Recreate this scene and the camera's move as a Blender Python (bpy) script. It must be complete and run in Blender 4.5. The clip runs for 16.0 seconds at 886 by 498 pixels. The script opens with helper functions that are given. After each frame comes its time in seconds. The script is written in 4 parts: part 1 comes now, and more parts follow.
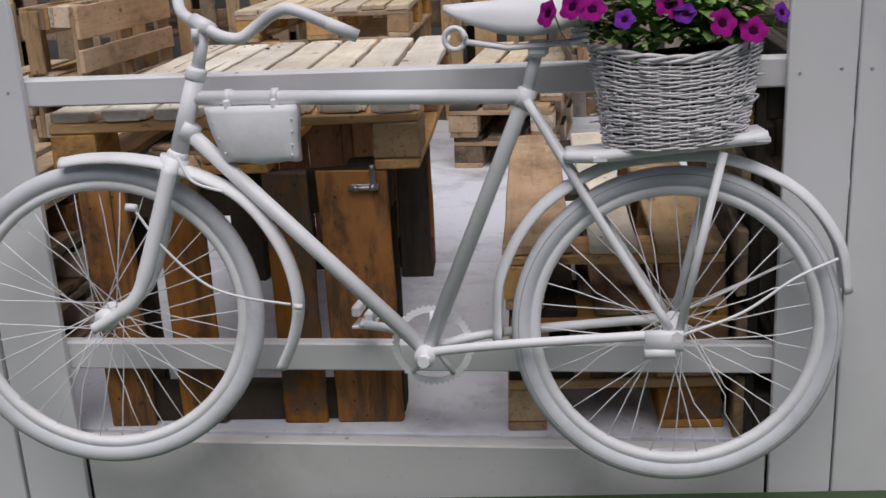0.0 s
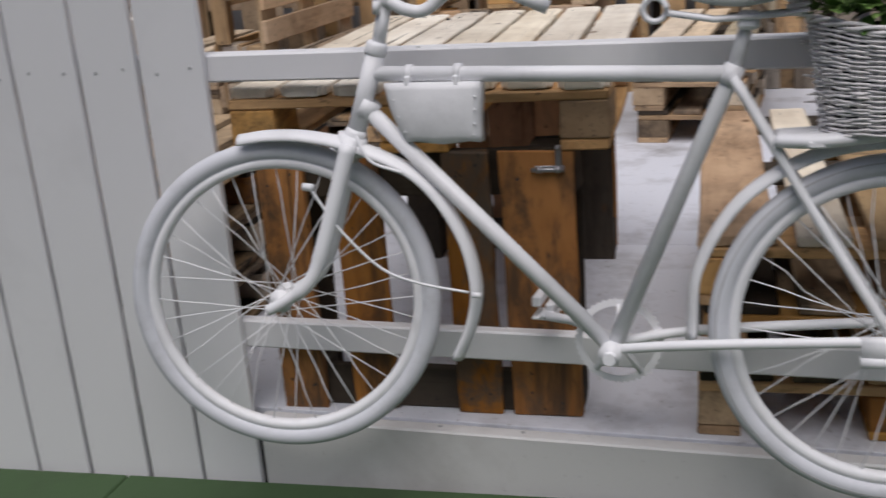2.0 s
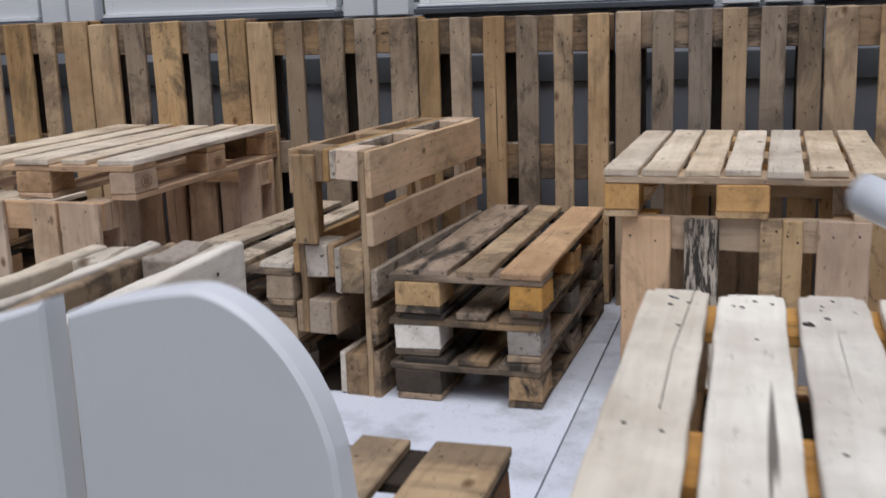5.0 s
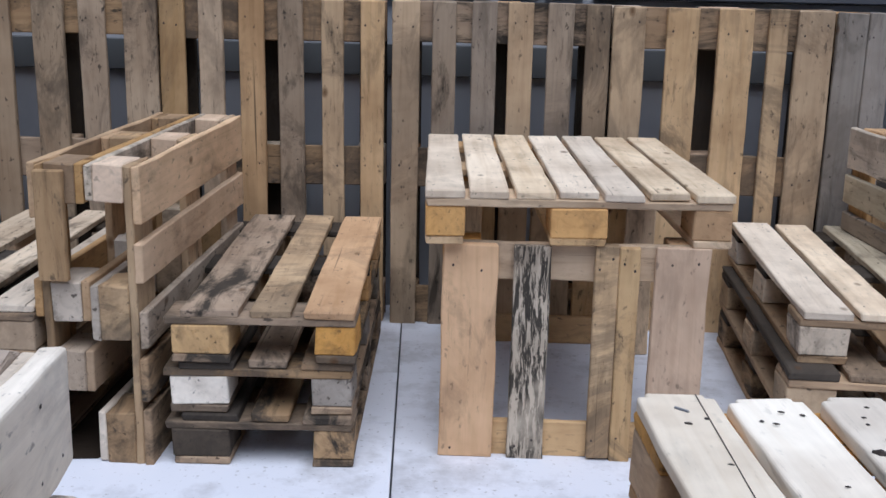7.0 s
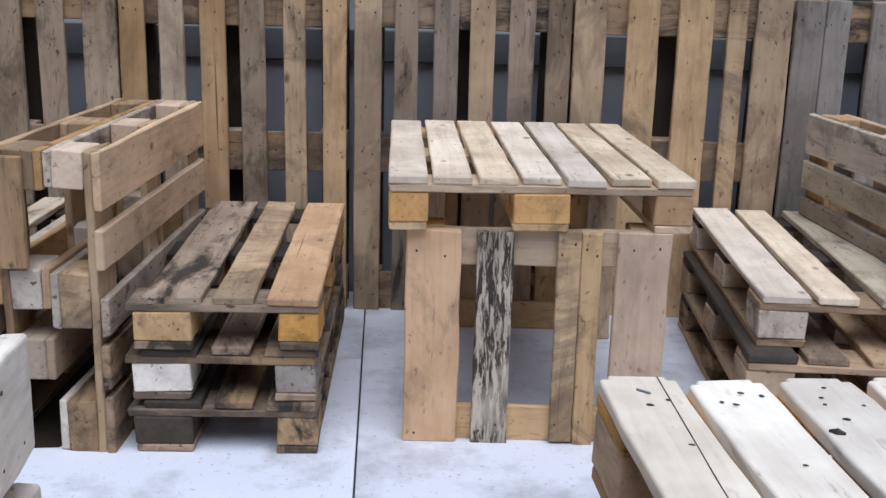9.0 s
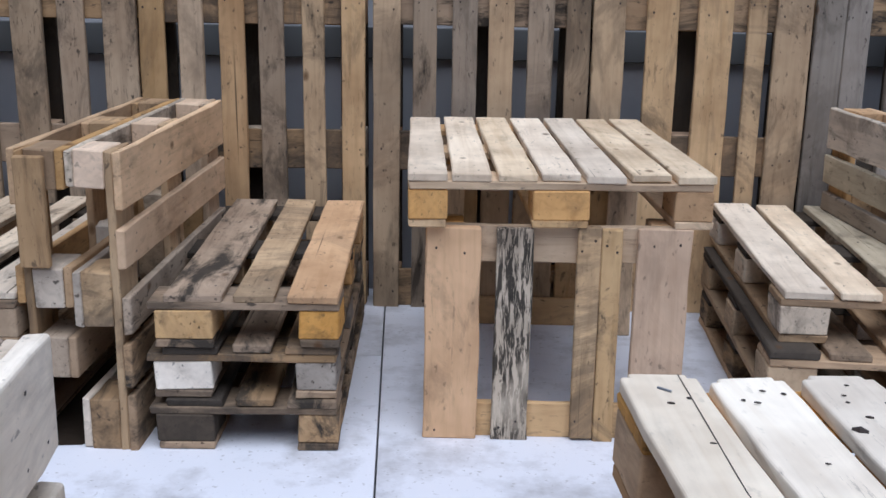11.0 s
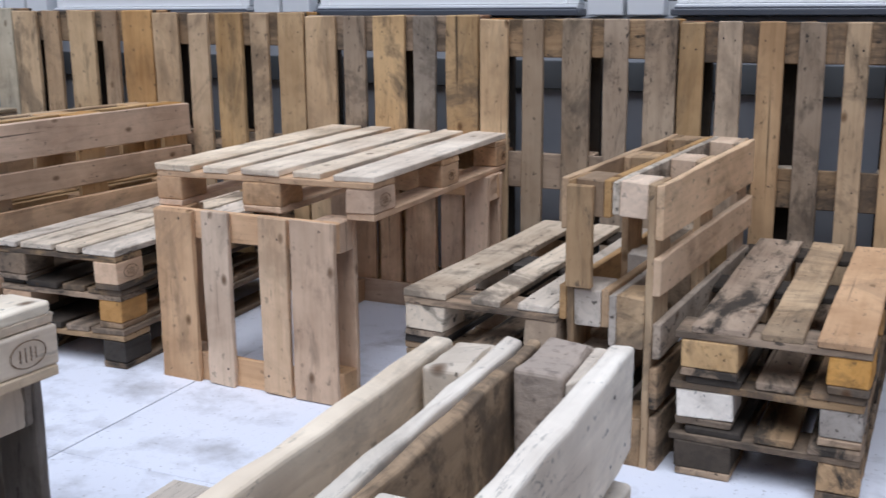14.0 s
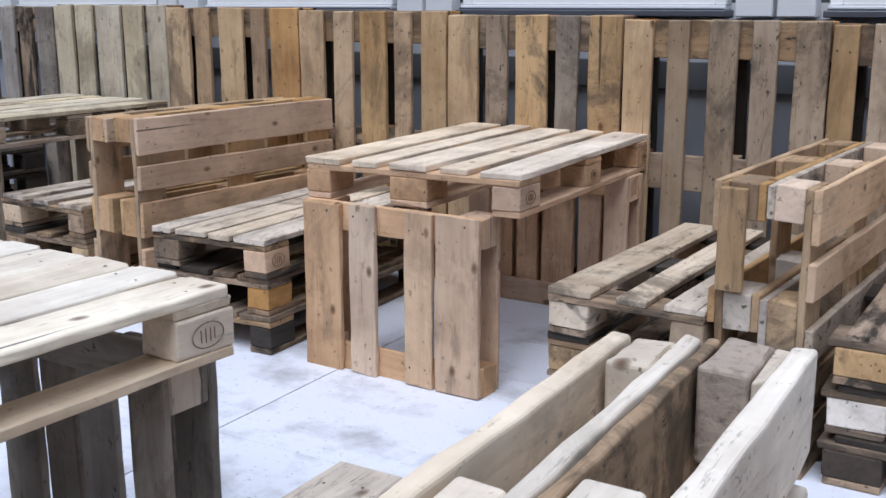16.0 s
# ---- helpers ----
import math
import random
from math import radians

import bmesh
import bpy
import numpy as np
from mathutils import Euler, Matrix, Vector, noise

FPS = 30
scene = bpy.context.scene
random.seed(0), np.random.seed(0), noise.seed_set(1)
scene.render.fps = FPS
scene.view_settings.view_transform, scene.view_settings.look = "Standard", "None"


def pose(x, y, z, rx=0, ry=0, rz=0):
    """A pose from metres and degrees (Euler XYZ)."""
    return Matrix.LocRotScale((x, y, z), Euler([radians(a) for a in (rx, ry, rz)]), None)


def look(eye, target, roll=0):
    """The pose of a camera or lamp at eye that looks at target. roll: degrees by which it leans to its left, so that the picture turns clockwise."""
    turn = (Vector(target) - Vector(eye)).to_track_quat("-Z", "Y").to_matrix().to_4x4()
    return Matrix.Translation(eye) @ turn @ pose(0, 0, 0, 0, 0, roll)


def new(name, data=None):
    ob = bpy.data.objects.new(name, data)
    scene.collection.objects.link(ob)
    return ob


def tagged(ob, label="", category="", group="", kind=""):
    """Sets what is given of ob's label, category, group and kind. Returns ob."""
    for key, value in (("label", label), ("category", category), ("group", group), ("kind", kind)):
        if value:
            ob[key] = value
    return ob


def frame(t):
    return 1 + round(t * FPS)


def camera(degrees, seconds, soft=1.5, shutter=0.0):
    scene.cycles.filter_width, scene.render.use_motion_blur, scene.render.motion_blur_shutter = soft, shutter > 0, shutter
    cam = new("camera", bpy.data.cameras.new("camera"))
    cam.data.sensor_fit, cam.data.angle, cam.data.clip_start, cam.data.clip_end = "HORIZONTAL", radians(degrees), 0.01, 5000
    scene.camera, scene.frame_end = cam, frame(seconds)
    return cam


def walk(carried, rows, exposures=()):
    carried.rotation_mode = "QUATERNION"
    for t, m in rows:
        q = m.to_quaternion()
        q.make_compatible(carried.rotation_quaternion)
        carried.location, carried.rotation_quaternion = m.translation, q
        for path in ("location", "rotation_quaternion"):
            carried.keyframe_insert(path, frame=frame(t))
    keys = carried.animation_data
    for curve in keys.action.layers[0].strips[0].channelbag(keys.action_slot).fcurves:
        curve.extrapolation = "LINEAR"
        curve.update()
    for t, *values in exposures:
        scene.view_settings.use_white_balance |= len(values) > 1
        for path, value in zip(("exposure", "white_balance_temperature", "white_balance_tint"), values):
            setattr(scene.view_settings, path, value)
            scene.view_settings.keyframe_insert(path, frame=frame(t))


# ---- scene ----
cam = camera(45.1, 16.0, shutter=0.4)
PATH = [
    (0, (1.01, 0.734, 1.115), (0.74, 2.624, 0.517), -2.9),
    (0.5, (1.003, 0.728, 1.114), (0.703, 2.613, 0.528), -2.65),
    (1, (0.993, 0.735, 1.114), (0.664, 2.609, 0.497), -2.9),
    (1.5, (0.974, 0.764, 1.11), (0.566, 2.612, 0.465), -3.2),
    (2, (0.957, 0.865, 1.111), (0.377, 2.671, 0.475), -4.4),
    (2.5, (0.96, 1.058, 1.117), (0.163, 2.759, 0.43), -3.6),
    (3, (0.813, 1.309, 1.144), (0.011, 3.064, 0.616), -2.0),
    (3.5, (0.633, 1.568, 1.146), (-0.118, 3.344, 0.616), -2.4),
    (5.8, (-0.26, 2.715, 1.243), (-0.776, 4.607, 0.851), -1.2),
    (6, (-0.324, 2.754, 1.254), (-0.662, 4.673, 0.802), -0.5),
    (6.5, (-0.418, 2.813, 1.258), (-0.49, 4.756, 0.786), 1.1),
    (7, (-0.439, 2.832, 1.256), (-0.497, 4.771, 0.77), 1.2),
    (7.5, (-0.441, 2.825, 1.257), (-0.465, 4.76, 0.752), 1.6),
    (8, (-0.44, 2.825, 1.257), (-0.442, 4.76, 0.75), 1.7),
    (8.5, (-0.438, 2.831, 1.254), (-0.42, 4.766, 0.748), 1.7),
    (9, (-0.44, 2.827, 1.254), (-0.428, 4.761, 0.746), 1.5),
    (11.5, (-0.44, 2.828, 1.261), (-0.497, 4.759, 0.744), 0.5),
    (12, (-0.445, 2.808, 1.268), (-0.652, 4.732, 0.763), -0.1),
    (12.5, (-0.478, 2.784, 1.265), (-0.876, 4.679, 0.763), -0.3),
    (13, (-0.482, 2.756, 1.263), (-1.085, 4.601, 0.779), -1.1),
    (13.5, (-0.518, 2.733, 1.266), (-1.284, 4.52, 0.799), -0.6),
    (14, (-0.538, 2.714, 1.271), (-1.427, 4.447, 0.817), -0.5),
    (14.5, (-0.554, 2.691, 1.28), (-1.521, 4.383, 0.829), -0.2),
    (15, (-0.556, 2.687, 1.281), (-1.602, 4.329, 0.822), -0.3),
    (15.5, (-0.574, 2.669, 1.287), (-1.664, 4.282, 0.833), -0.4),
    (16, (-0.606, 2.633, 1.272), (-1.677, 4.26, 0.818), -0.1),
]
walk(cam, [(t, look(eye, target, roll)) for t, eye, target, roll in PATH],
     [(0.0, -0.50, 6480, 14), (2.5, -0.44, 6480, 13), (3.5, -0.40, 6450, 11.5), (6.0, -0.52, 5650, 11), (6.5, -0.26, 5620, 11), (9.0, -0.13, 5620, 11), (12.5, -0.20, 5600, 11), (16.0, -0.06, 5600, 11)])

# ---- world, sun, exposure ----
world = bpy.data.worlds.new("overcast_sky")
scene.world = world
world.use_nodes = True
wn, wl = world.node_tree.nodes, world.node_tree.links
sky = wn.new("ShaderNodeTexSky")
sky.sky_type, sky.sun_disc = "NISHITA", False
sky.sun_elevation, sky.sun_rotation = radians(64), radians(170)
sky.air_density, sky.dust_density, sky.ozone_density = 1.0, 2.5, 1.5
wn["Background"].inputs["Strength"].default_value = 0.064
wl.new(sky.outputs["Color"], wn["Background"].inputs["Color"])
sun_data = bpy.data.lights.new("sun", "SUN")
sun_data.energy, sun_data.angle, sun_data.color = 3.1, radians(52), (1.0, 0.985, 0.97)
sun = new("sun", sun_data)
sun.matrix_world = look((0.7, -3.0, 9.0), (0, 1, 0))


# ---- materials ----
def nodes_of(name, rough=0.7, metal=0.0):
    m = bpy.data.materials.new(name)
    m.use_nodes = True
    n, l = m.node_tree.nodes, m.node_tree.links
    b = n["Principled BSDF"]
    b.inputs["Roughness"].default_value = rough
    b.inputs["Metallic"].default_value = metal
    return m, n, l, b


def ramp(n, stops):
    r = n.new("ShaderNodeValToRGB")
    while len(r.color_ramp.elements) < len(stops):
        r.color_ramp.elements.new(0.5)
    for e, (p, c) in zip(r.color_ramp.elements, stops):
        e.position, e.color = p, (c if len(c) == 4 else (*c, 1))
    return r


def grey(v):
    return (v, v, v, 1)


def mixer(n, l, a, b, fac, mode="MIX"):
    m = n.new("ShaderNodeMix")
    m.data_type, m.blend_type = "RGBA", mode
    for sock, val in ((m.inputs[0], fac), (m.inputs[6], a), (m.inputs[7], b)):
        if hasattr(val, "is_output"):
            l.new(val, sock)
        elif isinstance(val, (int, float)):
            sock.default_value = val
        else:
            sock.default_value = val if len(val) == 4 else (*val, 1)
    return m.outputs[2]


def noise_of(n, l, vec, scale, detail=4.0, rough=0.55, dist=0.0):
    t = n.new("ShaderNodeTexNoise")
    t.inputs["Scale"].default_value = scale
    t.inputs["Detail"].default_value = detail
    t.inputs["Roughness"].default_value = rough
    t.inputs["Distortion"].default_value = dist
    l.new(vec, t.inputs["Vector"])
    return t.outputs["Fac"]


def shifted(n, l, stretch=(1, 1, 1)):
    """Object coordinates, moved by the object's random number so that no two boards are alike."""
    tc, info = n.new("ShaderNodeTexCoord"), n.new("ShaderNodeObjectInfo")
    mul = n.new("ShaderNodeVectorMath")
    mul.operation = "SCALE"
    mul.inputs[0].default_value = (37.0, 11.0, 23.0)
    l.new(info.outputs["Random"], mul.inputs["Scale"])
    add = n.new("ShaderNodeVectorMath")
    l.new(tc.outputs["Object"], add.inputs[0])
    l.new(mul.outputs[0], add.inputs[1])
    mp = n.new("ShaderNodeMapping")
    mp.inputs["Scale"].default_value = stretch
    l.new(add.outputs[0], mp.inputs["Vector"])
    return mp.outputs["Vector"], add.outputs[0], info.outputs["Random"]


def wood(name, light, dark, stain=(0.05, 0.042, 0.034), stained=0.5, spread=0.3, greyed=0.0, streaky=0.0, blotch=0.35, fleck=None):
    """Raw sawn pine: soft grain along the board, knots, water stains, mould, cracks."""
    m, n, l, b = nodes_of(name, 0.88)
    b.inputs["Specular IOR Level"].default_value = 0.12

    def number(op, x, y):
        k = n.new("ShaderNodeMath")
        k.operation = op
        for sock, val in zip(k.inputs, (x, y)):
            if isinstance(val, (int, float)):
                sock.default_value = val
            else:
                l.new(val, sock)
        return k.outputs[0]

    fine, plain, rnd = shifted(n, l, (1.1, 17, 17))
    second = number("FRACT", number("MULTIPLY", rnd, 7.31), 0)
    third = number("FRACT", number("MULTIPLY", rnd, 17.77), 0)
    # growth rings cut lengthwise
    grain = noise_of(n, l, fine, 2.0, 4, 0.55, 0.9)
    g = ramp(n, [(0.30, [d * 0.45 + c * 0.55 for c, d in zip(light, dark)]), (0.50, light), (0.74, [c * 1.08 for c in light])])
    l.new(grain, g.inputs["Fac"])
    broad = noise_of(n, l, plain, 3.2, 4, 0.62)
    br = ramp(n, [(0.34, (0.70, 0.64, 0.58)), (0.62, (1.06, 1.04, 1.0))])
    l.new(broad, br.inputs["Fac"])
    col = mixer(n, l, g.outputs["Color"], br.outputs["Color"], 0.8, "MULTIPLY")
    # board to board
    hsv = n.new("ShaderNodeHueSaturation")
    rv = n.new("ShaderNodeMapRange")
    rv.inputs["To Min"].default_value, rv.inputs["To Max"].default_value = 1 - spread, 1 + spread * 0.6
    l.new(rnd, rv.inputs["Value"])
    l.new(rv.outputs["Result"], hsv.inputs["Value"])
    sv = n.new("ShaderNodeMapRange")
    sv.inputs["To Min"].default_value, sv.inputs["To Max"].default_value = 0.82 - greyed * 0.5, 1.18 - greyed * 0.5
    l.new(second, sv.inputs["Value"])
    l.new(sv.outputs["Result"], hsv.inputs["Saturation"])
    l.new(col, hsv.inputs["Color"])
    col = hsv.outputs["Color"]
    # water stains that follow the grain, stronger on some boards
    streak, plain2, _ = shifted(n, l, (2.2, 7, 7))
    st = noise_of(n, l, streak, 1.5, 8, 0.68, 0.5)
    sr = ramp(n, [(0.52 - streaky, grey(0)), (0.66 - streaky, grey(min(1.0, stained * 1.2)))])
    l.new(st, sr.inputs["Fac"])
    few = number("MULTIPLY", sr.outputs["Color"], number("ADD", number("MULTIPLY", third, 0.8), 0.45))
    col = mixer(n, l, col, stain, few)
    # broad damp blotches with crisp rims
    bl = noise_of(n, l, plain2, 1.7, 7, 0.72, 0.8)
    blr = ramp(n, [(0.51, grey(0)), (0.57, grey(blotch)), (0.74, grey(min(1.0, blotch * 1.7)))])
    l.new(bl, blr.inputs["Fac"])
    col = mixer(n, l, col, (0.105, 0.082, 0.062), number("MULTIPLY", blr.outputs["Color"], number("ADD", second, 0.35)))
    # small dark mould spots
    sp, _, _ = shifted(n, l, (1.0, 1.7, 1.7))
    spot = noise_of(n, l, sp, 26, 3, 0.6, 0.2)
    spr = ramp(n, [(0.64, grey(0)), (0.71, grey(min(0.85, stained * 1.5)))])
    l.new(spot, spr.inputs["Fac"])
    col = mixer(n, l, col, (0.05, 0.042, 0.035), spr.outputs["Color"])
    # black flecks of mould drawn out along the fibres
    fleck = stained * 0.5 if fleck is None else fleck
    fl, _, _ = shifted(n, l, (4.5, 34, 34))
    fn = noise_of(n, l, fl, 2.4, 6, 0.75, 0.3)
    edge = 0.60 - 0.10 * fleck
    flr = ramp(n, [(edge, grey(0)), (edge + 0.05, grey(min(0.92, 0.25 + fleck * 0.7)))])
    l.new(fn, flr.inputs["Fac"])
    where = ramp(n, [(0.50 - 0.14 * fleck, grey(0)), (0.62 - 0.10 * fleck, grey(1))])
    l.new(noise_of(n, l, plain2, 4.0, 3, 0.6, 0.3), where.inputs["Fac"])
    col = mixer(n, l, col, (0.022, 0.020, 0.018), number("MULTIPLY", flr.outputs["Color"], where.outputs["Color"]))
    # drying cracks
    cr, _, _ = shifted(n, l, (0.6, 38, 38))
    ck = noise_of(n, l, cr, 1.2, 2, 0.5, 0.2)
    ckr = ramp(n, [(0.25, grey(0.8)), (0.29, grey(0.0))])
    l.new(ck, ckr.inputs["Fac"])
    col = mixer(n, l, col, (0.05, 0.036, 0.026), ckr.outputs["Color"])
    # knots
    kn, _, _ = shifted(n, l, (4.5, 7.5, 7.5))
    vor = n.new("ShaderNodeTexVoronoi")
    vor.inputs["Scale"].default_value = 1.0
    l.new(kn, vor.inputs["Vector"])
    kr = ramp(n, [(0.03, grey(0.85)), (0.075, grey(0.5)), (0.11, grey(0.0))])
    l.new(vor.outputs["Distance"], kr.inputs["Fac"])
    col = mixer(n, l, col, (0.10, 0.05, 0.022), kr.outputs["Color"])
    l.new(col, b.inputs["Base Color"])
    # fibre relief
    bump = n.new("ShaderNodeBump")
    bump.inputs["Strength"].default_value, bump.inputs["Distance"].default_value = 0.3, 0.003
    l.new(grain, bump.inputs["Height"])
    l.new(bump.outputs["Normal"], b.inputs["Normal"])
    return m


def paint(name, colour, rough=0.55, dirt=(0.35, 0.34, 0.32), amount=0.35, scale=5.0, relief=0.12, stretch=(1, 1, 1), speck=0.0):
    """Brushed paint with faint dirt and brush marks."""
    m, n, l, b = nodes_of(name, rough)
    vec, plain, rnd = shifted(n, l, stretch)
    big = noise_of(n, l, plain, scale, 5, 0.62)
    r = ramp(n, [(0.5, grey(0)), (0.78, grey(amount))])
    l.new(big, r.inputs["Fac"])
    col = mixer(n, l, colour, dirt, r.outputs["Color"])
    tone = n.new("ShaderNodeMapRange")
    tone.inputs["To Min"].default_value, tone.inputs["To Max"].default_value = 0.95, 1.03
    l.new(rnd, tone.inputs["Value"])
    shade = n.new("ShaderNodeHueSaturation")
    l.new(tone.outputs["Result"], shade.inputs["Value"])
    l.new(col, shade.inputs["Color"])
    col = shade.outputs["Color"]
    if speck:
        sp = noise_of(n, l, vec, 60, 3, 0.6)
        spr = ramp(n, [(0.63, grey(0)), (0.72, grey(speck))])
        l.new(sp, spr.inputs["Fac"])
        col = mixer(n, l, col, dirt, spr.outputs["Color"])
    l.new(col, b.inputs["Base Color"])
    bump = n.new("ShaderNodeBump")
    bump.inputs["Strength"].default_value, bump.inputs["Distance"].default_value = relief, 0.004
    fine = noise_of(n, l, vec, 45, 5, 0.6)
    l.new(fine, bump.inputs["Height"])
    l.new(bump.outputs["Normal"], b.inputs["Normal"])
    return m


W_PALE = wood("pale_fresh_pine", (0.90, 0.83, 0.71), (0.78, 0.68, 0.54), stained=0.10, spread=0.05, blotch=0.06)
W_LIGHT = wood("light_pine", (0.80, 0.68, 0.53), (0.60, 0.47, 0.33), stained=0.22, spread=0.12, blotch=0.10)
W_PEACH = wood("peach_pine", (0.66, 0.45, 0.285), (0.50, 0.32, 0.185), stained=0.3, spread=0.14, blotch=0.22)
W_GOLD = wood("golden_pine", (0.50, 0.34, 0.195), (0.34, 0.215, 0.115), stained=0.45, spread=0.25)
W_ORANGE = wood("orange_pine", (0.60, 0.365, 0.165), (0.40, 0.22, 0.085), stained=0.4, spread=0.22, blotch=0.12)
W_TAN = wood("tan_pine", (0.60, 0.44, 0.275), (0.42, 0.29, 0.17), stained=0.45, spread=0.2, blotch=0.5)
W_GREY = wood("weathered_grey_pine", (0.44, 0.345, 0.25), (0.28, 0.21, 0.15), stained=0.6, spread=0.26, greyed=0.08, blotch=0.5)
# near-black wood: shade inside stacks and gaps put into the colour
W_DARK = wood("damp_and_shade_pine", (0.062, 0.049, 0.037), (0.03, 0.024, 0.018), stained=0.7, spread=0.3, greyed=0.4)
W_OLD = wood("stained_old_pine", (0.38, 0.275, 0.18), (0.20, 0.14, 0.09), stained=0.85, spread=0.3, greyed=0.0, streaky=0.05, blotch=0.6, fleck=0.15)
W_BROWN = wood("wet_brown_pine", (0.37, 0.185, 0.082), (0.20, 0.095, 0.04), stained=0.6, fleck=0.08, streaky=0.02, spread=0.3, blotch=0.6)
W_SILVER = wood("sun_bleached_pine", (0.66, 0.56, 0.44), (0.43, 0.365, 0.29), stained=0.6, spread=0.16, greyed=0.15, blotch=0.45)
W_WHITE = wood("bleached_white_pine", (0.88, 0.80, 0.68), (0.68, 0.60, 0.48), stained=0.35, spread=0.06, greyed=0.05, blotch=0.22)
W_BLEACH = wood("rubbed_cream_pine", (0.84, 0.73, 0.58), (0.64, 0.53, 0.40), stained=0.3, spread=0.08, blotch=0.2)
W_ROSE = wood("rosy_light_pine", (0.74, 0.555, 0.39), (0.56, 0.40, 0.265), stained=0.3, spread=0.10, blotch=0.15)
W_MOULD = wood("mould_streaked_pine", (0.60, 0.52, 0.42), (0.40, 0.33, 0.25), stain=(0.03, 0.03, 0.03), stained=0.5, spread=0.1, greyed=0.2, blotch=0.2, fleck=1.3)
W_ASH = wood("ash_grey_pine", (0.34, 0.29, 0.235), (0.20, 0.17, 0.135), stained=0.5, spread=0.2, greyed=0.3, blotch=0.4)
W_HONEY = wood("honey_pine", (0.60, 0.43, 0.26), (0.44, 0.29, 0.155), stained=0.4, spread=0.18, blotch=0.15)
W_CREAM = wood("cream_pine", (0.64, 0.56, 0.41), (0.46, 0.385, 0.265), stained=0.35, spread=0.12)
BLOCKS = {W_LIGHT: [W_LIGHT, W_PEACH, W_LIGHT], W_HONEY: [W_ORANGE], W_OLD: [W_ORANGE, W_PEACH, W_OLD, W_BROWN, W_SILVER], W_GOLD: [W_GOLD, W_ORANGE, W_TAN], W_SILVER: [W_SILVER, W_TAN, W_OLD], W_ORANGE: [W_ORANGE, W_GOLD, W_BROWN]}
M_BIKE = paint("white_bicycle_paint", (0.87, 0.87, 0.885), 0.45, (0.36, 0.34, 0.32), 0.3, 9.0, 0.06)
M_TYRE = paint("white_painted_rubber", (0.68, 0.69, 0.73), 0.6, (0.34, 0.33, 0.33), 0.4, 14.0, 0.1)
M_FENCE = paint("white_fence_paint", (0.805, 0.80, 0.81), 0.5, (0.45, 0.44, 0.43), 0.3, 2.0, 0.1, (2, 30, 30), 0.1)
M_FLOOR = paint("white_deck_paint", (0.75, 0.765, 0.825), 0.6, (0.30, 0.29, 0.29), 0.85, 4.5, 0.15, (1, 1, 1), 0.6)
M_KICK = paint("scuffed_white_paint", (0.66, 0.65, 0.64), 0.6, (0.36, 0.34, 0.32), 0.6, 3.0, 0.15, (1, 1, 1), 0.3)
M_GREEN = paint("green_deck_paint", (0.040, 0.080, 0.028), 0.7, (0.03, 0.045, 0.02), 0.6, 4.0, 0.2)
M_WHITE = paint("white_window_frame", (0.88, 0.875, 0.865), 0.4, (0.5, 0.5, 0.5), 0.2, 3.0, 0.03)
M_WALL = paint("grey_blue_wall", (0.39, 0.40, 0.43), 0.7, (0.22, 0.23, 0.26), 0.5, 1.5, 0.1)
M_BAND = paint("dark_grey_band", (0.09, 0.095, 0.10), 0.6, (0.05, 0.05, 0.05), 0.4, 3.0, 0.05)
M_SILL = paint("anodised_sill", (0.10, 0.105, 0.12), 0.35, (0.2, 0.2, 0.2), 0.3, 6.0, 0.02)
M_WICKER = paint("white_painted_wicker", (0.83, 0.80, 0.80), 0.65, (0.30, 0.27, 0.26), 0.4, 40.0, 0.3)
M_BAG = paint("white_painted_leather", (0.82, 0.82, 0.83), 0.5, (0.4, 0.4, 0.4), 0.35, 12.0, 0.2)
M_SADDLE = paint("white_lacquered_leather", (0.88, 0.88, 0.89), 0.35, (0.6, 0.6, 0.6), 0.2, 14.0, 0.05)
M_GREYNAIL = paint("painted_nail_head", (0.40, 0.40, 0.40), 0.6, (0.2, 0.18, 0.17), 0.5, 60.0, 0.1)
M_GROUND = paint("grey_asphalt", (0.055, 0.055, 0.055), 0.9, (0.09, 0.085, 0.08), 0.5, 3.0, 0.4)
M_SOIL_SHADE = paint("soil_and_shade_black", (0.03, 0.022, 0.016), 0.95, (0.015, 0.012, 0.01), 0.5, 30.0, 0.6)
M_CHIP = paint("pressed_wood_chip", (0.42, 0.34, 0.27), 0.9, (0.13, 0.10, 0.08), 0.9, 55.0, 0.8, (1, 1, 1), 0.6)
M_STEEL, _n, _l, _b = nodes_of("zinc_steel", 0.35, 0.9)
_b.inputs["Base Color"].default_value = (0.42, 0.42, 0.44, 1)
M_NAIL, _n, _l, _b = nodes_of("rusty_nail_head", 0.6, 0.3)
_b.inputs["Base Color"].default_value = (0.045, 0.035, 0.03, 1)
M_STAMP, _n, _l, _b = nodes_of("burnt_stamp", 0.9)
_b.inputs["Base Color"].default_value = (0.17, 0.10, 0.05, 1)
M_GLASS, _n, _l, _b = nodes_of("window_glass", 0.05)
_b.inputs["Base Color"].default_value = (0.55, 0.60, 0.66, 1)
_b.inputs["Metallic"].default_value = 0.3


def leafy(name, c1, c2, rough=0.5):
    m, n, l, b = nodes_of(name, rough)
    geo = n.new("ShaderNodeNewGeometry")
    r = ramp(n, [(0.0, c1), (1.0, c2)])
    l.new(geo.outputs["Random Per Island"], r.inputs["Fac"])
    l.new(r.outputs["Color"], b.inputs["Base Color"])
    return m


